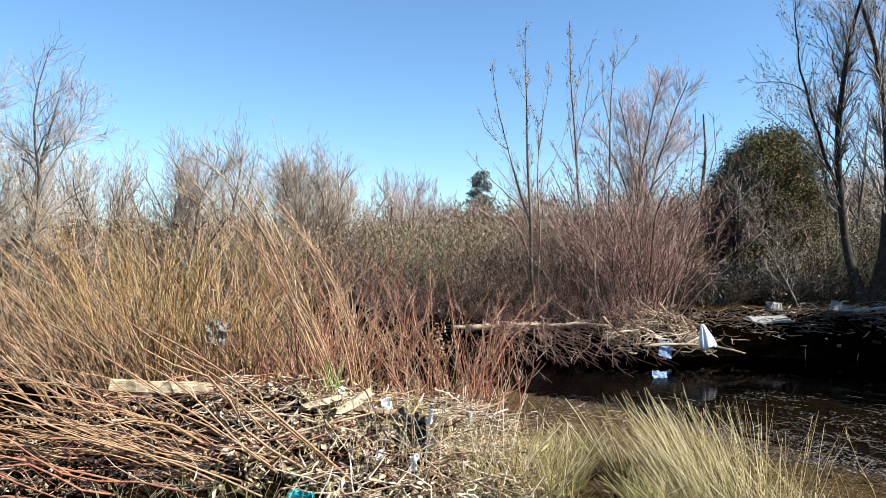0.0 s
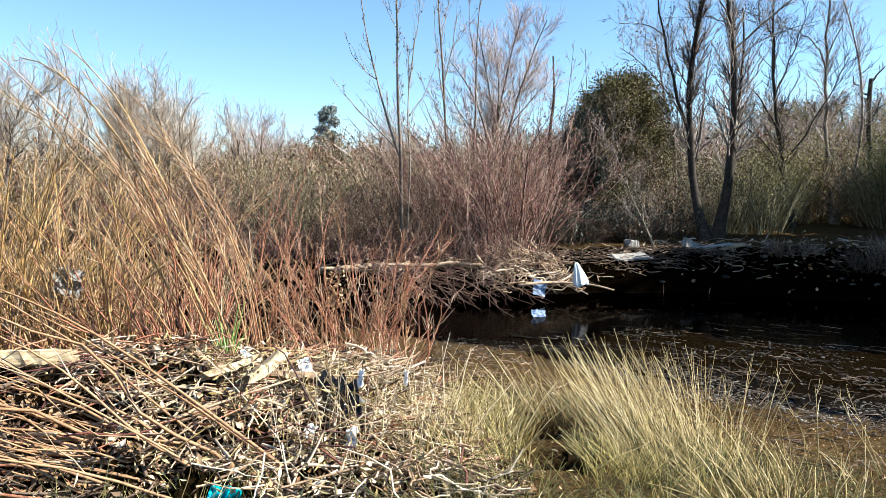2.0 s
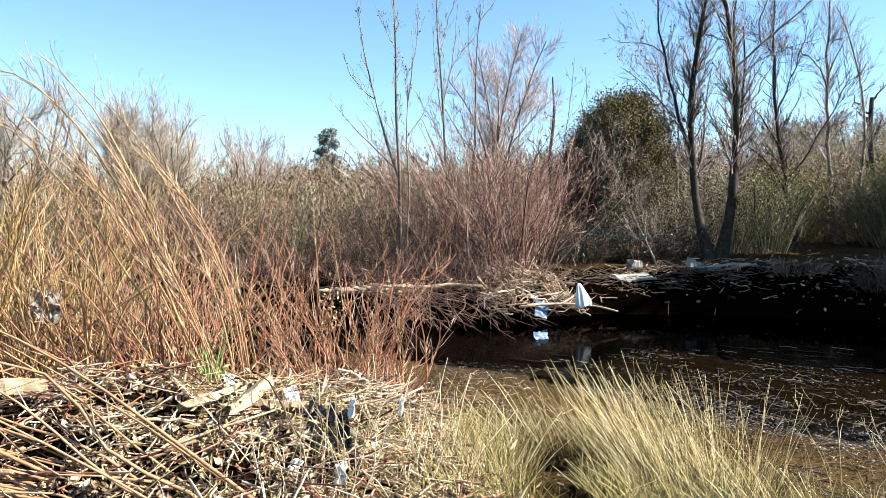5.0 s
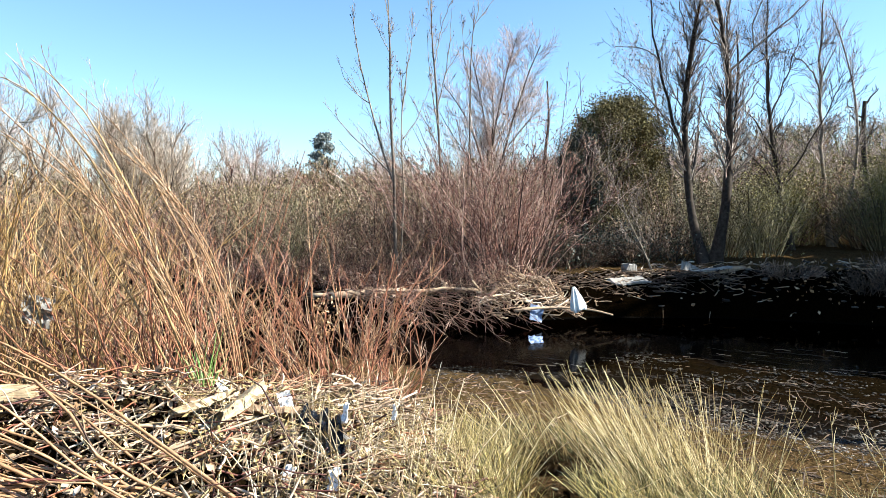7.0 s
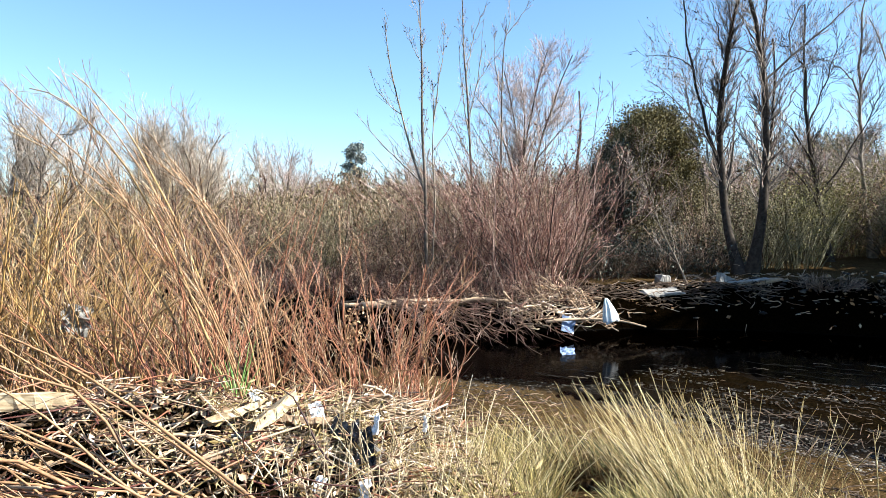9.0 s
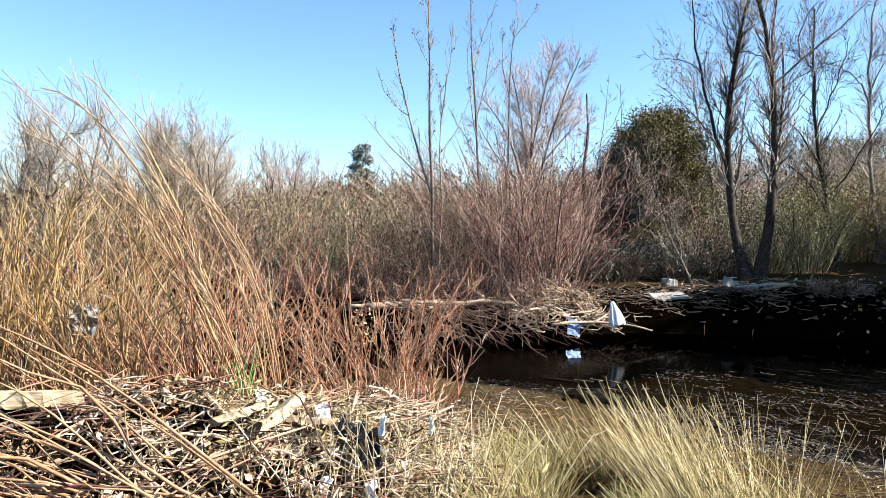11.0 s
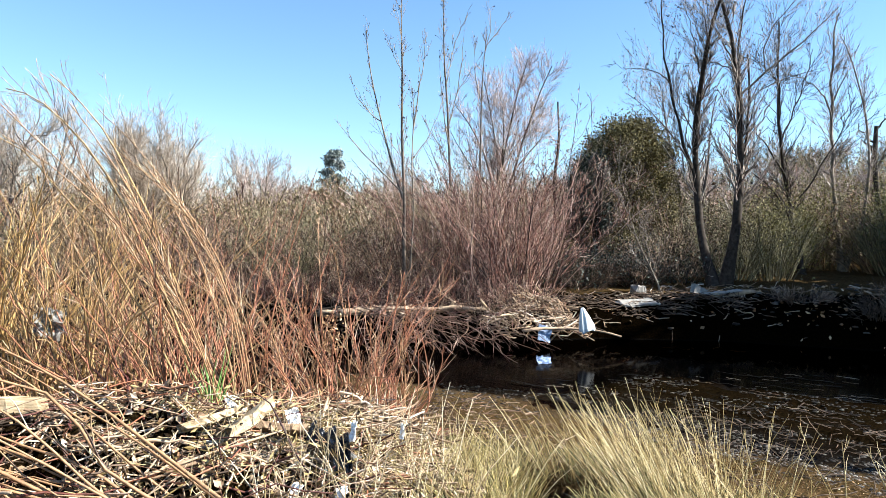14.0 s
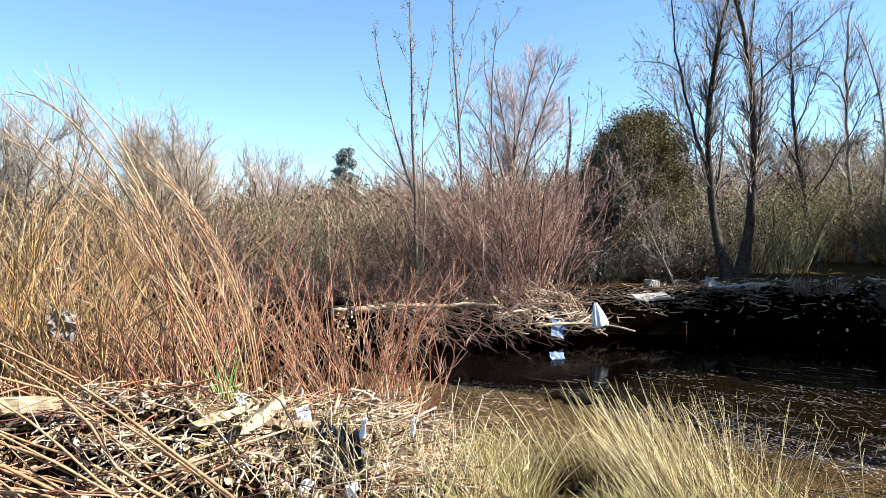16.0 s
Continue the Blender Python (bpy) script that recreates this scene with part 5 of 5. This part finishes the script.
DRYG = "tall dry straw-coloured bunch grass"
for j, (x, y, n, h) in enumerate(((2.5, 5.3, 420, 0.95), (2.75, 5.0, 300, 0.85), (2.35, 5.9, 320, 0.85), (2.9, 4.5, 90, 0.65), (2.5, 6.2, 300, 0.8), (1.7, 6.2, 220, 0.7), (2.8, 5.8, 130, 0.8), (2.3, 4.7, 240, 0.65))):
    grass("bunch_grass", x, y, 400 + j, int(n * 0.42), (h * 0.25, h * 1.15), (-0.34 + 0.2 * math.sin(2.1 * j), 0.16 * math.cos(1.7 * j), 0), 0.42, STRAW, DRYG, 0.34, 0.12, r=0.0038, scatter=0.10)
    grass("bunch_grass", x, y, 420 + j, int(n * 0.15), (h * 0.2, h * 0.6), (-0.3, 0.1, 0), 0.42, GRASS_GREEN, "olive-green blades in the bunch grass", 0.45, 0.15, r=0.0042)
for j, (x, y, n, h) in enumerate(((3.0, 4.1, 30, 0.55), (3.4, 4.3, 16, 0.5), (3.7, 3.8, 14, 0.5), (2.5, 4.0, 60, 0.6), (4.3, 3.8, 10, 0.5), (4.0, 4.6, 8, 0.5), (5.0, 4.4, 8, 0.5))):
    grass('bunch_grass', x, y, 480 + j, n, (h * 0.3, h), (-0.25 + 0.15 * math.sin(1.9 * j), 0.1, 0), 0.4, STRAW, DRYG, 0.5, 0.15, r=0.0042)
    grass('short_grass', x, y, 490 + j, 120, (0.06, 0.2), (-0.1, 0, 0), 0.45, GRASS_GREEN, 'short olive grass and moss between the tussocks', 0.8, 0.3)
rng = np.random.default_rng(499)
q = np.stack([rng.uniform(2.6, 6.0, 2600), rng.uniform(3.2, 6.6, 2600)], 1)
q = np.concatenate([q, (ground_z(q[:, 0], q[:, 1]) + rng.uniform(0.0, 0.03, 2600))[:, None]], 1)
tagged(leaves('leaf_litter', q, rng, 0.014, LEAF_DEAD), 'pale dead leaves on the gravelly water edge', 'leaves', '', 'stuff')
for j, (x, y, n, h) in enumerate(((1.0, 5.2, 700, 0.4), (1.6, 5.4, 700, 0.4), (1.2, 6.3, 600, 0.32), (2.2, 5.2, 700, 0.4), (2.9, 4.9, 600, 0.4), (1.9, 6.9, 500, 0.28), (0.9, 7.2, 300, 0.22), (1.5, 4.5, 600, 0.45), (2.5, 4.2, 500, 0.45), (2.7, 6.4, 400, 0.3))):
    grass("short_grass", x, y, 430 + j, int(n * 0.65), (h * 0.2, h * 0.7), (-0.15, 0, 0), 0.55, GRASS_GREEN, "short olive grass and moss between the tussocks", 0.8, 0.3)
for j, (x, y, n, h) in enumerate(((0.7, 5.0, 80, 0.6), (1.2, 4.8, 90, 0.6), (0.6, 5.9, 50, 0.5), (1.3, 5.7, 70, 0.55), (1.0, 6.6, 40, 0.5), (0.9, 5.3, 90, 0.6), (0.5, 4.5, 70, 0.6))):
    grass("reed_grass", x, y, 450 + j, n, (h * 0.35, h), (-0.05, 0, 0), 0.5, STRAW, "dry yellow grass beside the debris mound", 0.5, 0.15, r=0.0036)


for j, (x, y, n, h) in enumerate(((1.0, 4.6, 130, 0.5), (1.2, 5.2, 130, 0.45), (0.9, 5.6, 110, 0.45), (1.75, 5.0, 110, 0.3), (1.1, 6.4, 90, 0.4), (1.6, 4.3, 110, 0.5), (2.0, 4.7, 100, 0.35), (1.5, 6.9, 70, 0.35), (0.75, 4.3, 90, 0.5), (2.0, 4.3, 90, 0.5))):
    grass("reed_grass", x, y, 640 + j, n, (h * 0.3, h), (-0.12 + 0.15 * math.sin(1.3 * j), 0.05, 0), 0.45, GRASS_YELLOW, "short yellowing grass on the muddy bank", 0.5, 0.2, r=0.0034)
for j, (x, y, n, h) in enumerate(((-0.2, 4.3, 22, 1.0), (0.15, 4.5, 24, 0.9), (0.5, 4.7, 20, 0.8), (-0.6, 4.2, 16, 0.8), (0.3, 5.6, 20, 0.8), (-0.3, 4.9, 18, 0.9), (-0.9, 4.4, 10, 0.7))):
    grass("dry_stalks", x, y, 460 + j, n, (h * 0.4, h), (-0.02, 0, 0), 0.3, STRAW_PALE, "upright dry stalks growing through the debris", 0.25, 0.1, r=0.004)


# short grass at the walker's feet, in front of the debris
random.seed(44)
for j in range(22):
    x, y = -3.0 + 0.27 * j + random.uniform(-0.1, 0.1), random.uniform(2.7, 3.7)
    grass("short_grass", x, y, 600 + j, 170 if x > -0.6 else 50, (0.07, 0.30), (-0.1, 0, 0), 0.32, (GRASS_GREEN, STRAW, GRASS_GREEN)[j % 3], "short green and straw-coloured grass before the debris", 0.7, 0.25)


def weed(x, y, seed, h, lean, label, n=3):
    rng = np.random.default_rng(seed)
    ob = thing("dead_weed", x, y, gz(x, y) - 0.02, label, "weed", "dead weed stalks")
    main = shoots(rng, n, 0.05, (h * 0.7, h), lean, 0.3, 0.08, 0.03, 7, 0.05, 0.006, 0.002)
    pieces("stalk", [main], STRAW, ob, 4)
    mass("twig_mass", [sprouts(rng, main, 4, (0.1, 0.3), 0.6, (0.4, 0.95), 0.1, 4, 0.6, 0.5, 0.05, 0.0018)], STRAW, ob)


for j, (x, y, h, lean) in enumerate(((3.3, 5.2, 1.25, (-1.0, 0.1, 0)), (3.95, 5.2, 0.85, (-0.2, 0.1, 0)), (4.2, 4.7, 0.8, (0, 0.5, 0)), (2.7, 6.0, 0.8, (-0.9, 0.3, 0)))):
    weed(x, y, 470 + j, h, lean, "thin dead weed stalk leaning over the water", 2)

# dry leaves caught in a sapling
rng = np.random.default_rng(478)
tagged(leaves("leaf_cluster", rng.normal(0, 1, (190, 3)) * np.array([0.06, 0.05, 0.15]) + np.array([-0.02, 7.9, 1.32]), rng, 0.026, LEAF_DEAD), "clump of dry pale leaves snagged in a willow sapling", "leaves", "", "stuff")

# green leaf tuft among the willow stems
rng = np.random.default_rng(480)
ob = thing("iris_tuft", -1.02, 6.0, mz(-1.02, 6.0), "small tuft of fresh green leaves", "plant")
pieces("leaf", [shoots(rng, 12, 0.03, (0.3, 0.62), (0, 0, 0), 0.12, 0.2, 0.02, 5, 0.1, 0.011, 0.002)], LEAF_FRESH, ob, 3)

# ---------------------------------------------------------------- far bank driftwood and litter
def far_pile_z(x, y):
    return np.maximum(ground_z(x, y), 0.0) + (0.62 + 0.25 * waves(x, y, 0.9, 14)) * np.exp(-((x - 5.0) / 1.15) ** 4 - ((y - 16.5) / 0.8) ** 2)


litter("driftwood_sticks", 501, 230, (4.0, 6.2), (15.7, 17.4), far_pile_z, (0.2, 0.8), 0.015, DRIFT, "bleached sticks heaped at the water's edge", 0.25, 0.45, None, 4, 0.12)
litter("driftwood_sticks", 508, 60, (3.7, 6.3), (15.6, 17.4), far_pile_z, (0.2, 0.9), 0.014, DRIFT_DARK, "dark sticks heaped at the water's edge", 0.2, 0.3, None, 4)
litter("driftwood_sticks", 502, 260, (6.0, 11.5), (16.9, 19.3), ground_z, (0.3, 1.0), 0.012, DRIFT_DARK, "dark flood wood along the far bank", 0.12, 0.25, None, 4)
litter("driftwood_sticks", 503, 170, (-1.0, 4.0), (17.9, 19.6), ground_z, (0.3, 1.0), 0.012, BARK_DARK, "dark flood wood along the far bank", 0.25, 0.25, (0.0, 0.6), 4)
litter("driftwood_sticks", 507, 130, (6.5, 18.0), (15.6, 19.0), ground_z, (0.15, 0.6), 0.012, DRIFT, "pale flood sticks scattered on the shaded bank", 0.05, 0.15, None, 4)
litter("driftwood_sticks", 510, 60, (8.4, 13.6), (17.9, 20.6), ground_z, (0.2, 0.8), 0.013, DRIFT, "bleached flood sticks round the foot of the trees", 0.08, 0.2, None, 4, 0.1)
random.seed(31)
spots = []
for i in range(30):
    x, y = random.uniform(4.1, 6.2), random.uniform(15.8, 17.0)
    z = float(far_pile_z(np.array([x]), np.array([y]))[0]) + random.uniform(0.05, 0.32)
    spots.append((x, y, z, random.uniform(0.5, 1.2), random.uniform(0.4, 0.9), random.uniform(-90, 90), random.uniform(-38, 38)))
spots.append((5.6, 15.2, 0.36, 2.2, 0.6, -8, -3))
strew(branch_proto(520, DRIFT, "bleached driftwood branch in the pile at the water", "driftwood pile", 3, 0.16), spots)
strew(branch_proto(521, DRIFT, "long grey driftwood log along the far bank", "far bank logs", 1, 0.03),
      [(2.6, 17.3, 0.66, 2.4, 1.3, -3, 0), (1.6, 17.5, 0.62, 2.2, 1.5, 4, 1), (3.3, 17.2, 0.70, 1.7, 1.3, -8, 2), (0.9, 17.7, 0.60, 1.6, 1.2, 10, -2), (12.0, 18.6, 0.98, 2.6, 1.2, 4, 5)])

def raft_z(x, y):
    return 0.58 + 0.08 * waves(x, y, 1.3, 12) + 0.04 * waves(x, y, 0.5, 13)


litter("driftwood_raft", 505, 44, (0.2, 4.3), (17.4, 18.9), raft_z, (0.3, 1.1), 0.014, BARK_DARK, "matted raft of dark flood wood overhanging the water", 0.08, 0.05, (0.1, 0.45), 4)
litter("driftwood_raft", 506, 10, (0.4, 4.0), (17.2, 18.4), raft_z, (0.4, 1.3), 0.018, DRIFT, "bleached poles on the raft of flood wood", 0.18, 0.10, (0.05, 0.4), 4)
rng = np.random.default_rng(530)
ob = thing("fallen_willow", 2.7, 16.7, 0.82, "fallen willow trailing bare branches into the water", "shrub")
n = 62
t = np.linspace(0, 1, 12)[None, :, None]
foot = np.stack([rng.uniform(-1.9, 1.9, n), rng.uniform(0.0, 0.8, n), rng.uniform(-0.25, 0.05, n)], 1)[:, None]
tip = foot + np.stack([rng.uniform(-0.8, 1.8, n), rng.uniform(-4.0, -0.4, n), rng.uniform(-0.75, -0.3, n)], 1)[:, None]
arch = (foot + tip) / 2 + np.stack([rng.uniform(-0.4, 0.4, n), rng.normal(0, 0.3, n), rng.uniform(-0.1, 0.55, n)], 1)[:, None]
main = ((1 - t) ** 2 * foot + 2 * t * (1 - t) * arch + t**2 * tip + waver(rng, n, t[0, :, 0], np.full(n, 0.09)),
        np.linspace(0.013, 0.005, 12) * rng.uniform(0.5, 1.2, (n, 1)))
main[0][..., 2] = np.maximum(main[0][..., 2], -0.81)
pieces("stem", [main], BRUSH_TWIG, ob, 4)
mass("twig_mass", [sprouts(rng, main, 6, (0.2, 0.8), 0.6, (0.2, 0.95), -0.02, 4, 0.6, 0.5, 0.05, 0.005)], BRUSH_PINK, ob)

# flat pale slabs on the far bank
board("stone_slab", (0.95, 0.5, 0.05), (8.5, 17.9, 0.80), (12, -3, 5), "flat pale slab lying on the far bank", SLAB_PALE, 0.03, 11)
board("stone_slab", (0.55, 0.06, 0.30), (10.7, 18.5, 1.02), (-22, 24, 12), "tilted broken slab at the foot of a tree", SLAB_PALE, 0.04, 12)
board("plank", (1.3, 0.16, 0.05), (11.25, 18.4, 1.02), (10, -5, 6), "weathered grey board lying at the foot of a tree", SLAB_PALE, 0.02, 14)
board("stone_slab", (0.35, 0.3, 0.22), (9.2, 19.3, 1.05), (0, 6, 20), "pale broken block on the far bank", SLAB_PALE, 0.03, 13)

# white bag hanging at the water, white container below it
def hanging_bag(x, y, z, h):
    """A carrier bag hung by its handles: gathered at the top, wide and pleated below, with a wall thickness."""
    bm = bmesh.new()
    n, rows = 40, 12
    rings = []
    for j in range(rows):
        s = j / (rows - 1)
        wide = 0.03 + 0.155 * s**0.8 - 0.02 * max(0, s - 0.85) * 6
        ring = []
        for i in range(n):
            a = 6.2832 * i / n
            f = 1 + 0.24 * math.sin(7 * a + 2 * s) * (1 - 0.4 * s) + 0.08 * math.sin(12 * a + 1)
            ring.append(bm.verts.new((wide * f * math.cos(a) + 0.04 * s, wide * 0.6 * f * math.sin(a), h * (0.5 - s) + 0.02 * math.sin(3 * a) * s)))
        rings.append(ring)
    for a, b in zip(rings[:-1], rings[1:]):
        for i in range(n):
            bm.faces.new((a[i], a[(i + 1) % n], b[(i + 1) % n], b[i]))
    bm.faces.new(rings[-1])
    bmesh.ops.recalc_face_normals(bm, faces=bm.faces[:])
    ob = part("plastic_bag", bm, PLASTIC_WHITE, None, "", True)
    ob.matrix_world = pose(x, y, z, 0, -13, 12)
    return tagged(ob, "white plastic carrier bag hanging on driftwood above the water", "bag")


hanging_bag(5.74, 14.9, 0.70, 0.54)
rag("plastic_sheet", 0.34, 0.36, (5.05, 15.5, 0.33), (78, 16, 12), PLASTIC_BLUISH, "bluish-white plastic sheet caught above the water", 41, 0.22, 0.12)
rag("plastic_bag", 0.32, 0.20, (4.38, 13.6, 0.05), (50, 8, 10), PLASTIC_BLUISH, "bluish-white plastic bag half sunk in the shallow water", 43, 0.7, 0.3)

# pebbles of the shallow bar and scraps on the shaded bank
def pebbles(name, seed, n, xs, ys, size, label, keep, mat=STONE):
    r = np.random.default_rng(seed)
    x, y = r.uniform(*xs, n), r.uniform(*ys, n)
    ok = keep(x, y)
    x, y = x[ok], y[ok]
    n = len(x)
    bm = bmesh.new()
    bmesh.ops.create_icosphere(bm, subdivisions=1, radius=1)
    bv = np.array([v.co[:] for v in bm.verts])
    bf = np.array([[v.index for v in f.verts] for f in bm.faces])
    bm.free()
    s = r.uniform(*size, (n, 1, 1)) * r.uniform(0.6, 1.2, (n, 1, 3)) * np.array([1, 1, 0.4])
    v = bv * (1 + 0.15 * r.uniform(-1, 1, (n, len(bv), 1))) * s
    v = v + np.stack([x, y, ground_z(x, y)], 1)[:, None]
    f = bf + (np.arange(n) * len(bv))[:, None, None]
    return tagged(mesh_object(name, v.reshape(-1, 3), f.reshape(-1, 3), mat), label, "pebbles", "", "stuff")


def on_bar(x, y):
    d = line_distance(np.stack([x, y], 1), NEAR_EDGE)
    return (d < 1.0) & (line_distance(np.stack([x, y], 1), BAR_EDGE) > -0.6) & (waves((-0.67 * x + 0.74 * y) / 3, 0.74 * x + 0.67 * y, 0.9, 33) > -0.15)


def at_edge(x, y):
    d = line_distance(np.stack([x, y], 1), NEAR_EDGE)
    return (np.abs(d - 0.1) < 0.75) & (waves(x, y, 1.6, 31) + 0.25 * waves(x, y, 0.3, 32) > -0.05)


def at_water(x, y):
    return np.maximum(ground_z(x, y), 0.0) + 0.004


FLOW = (radians(132), 0.12)
# dark and pale strands added to imitate ripple streaks on the water
litter("riffle_streaks", 545, 140, (3.2, 10.0), (4.5, 12.0), at_water, (0.15, 0.8), 0.005, BARK_DARK, "dark strands added as ripple streaks along the riffle", 0.012, 0.01, FLOW, 3, 0.03)
litter("riffle_streaks", 546, 60, (3.2, 10.0), (4.5, 12.0), at_water, (0.1, 0.5), 0.004, DRIFT, "pale strands added as ripple streaks along the riffle", 0.012, 0.01, FLOW, 3, 0.03)
pebbles("gravel", 544, 14000, (3.4, 8.5), (3.5, 9.0), (0.006, 0.026), "pale gravel along the water's edge", at_edge, PALE_STONE)
pebbles("pebbles", 541, 26000, (1.5, 14), (1, 13), (0.006, 0.034), "wet rounded river pebbles in the shallows", on_bar)
rng = np.random.default_rng(543)
q = np.stack([rng.uniform(6.5, 19, 500), rng.uniform(13.5, 20, 500)], 1)
q = np.concatenate([q, (ground_z(q[:, 0], q[:, 1]) + rng.uniform(0.0, 0.04, 500))[:, None]], 1)
tagged(leaves("leaf_litter", q[q[:, 2] > 0.08], rng, 0.07, LEAF_DEAD), "dead leaves strewn over the shaded far bank", "leaves", "", "stuff")
pebbles("stones", 542, 300, (8, 22), (13, 20), (0.04, 0.14), "scattered stones on the shaded far bank", lambda x, y: ground_z(x, y) > 0.1)
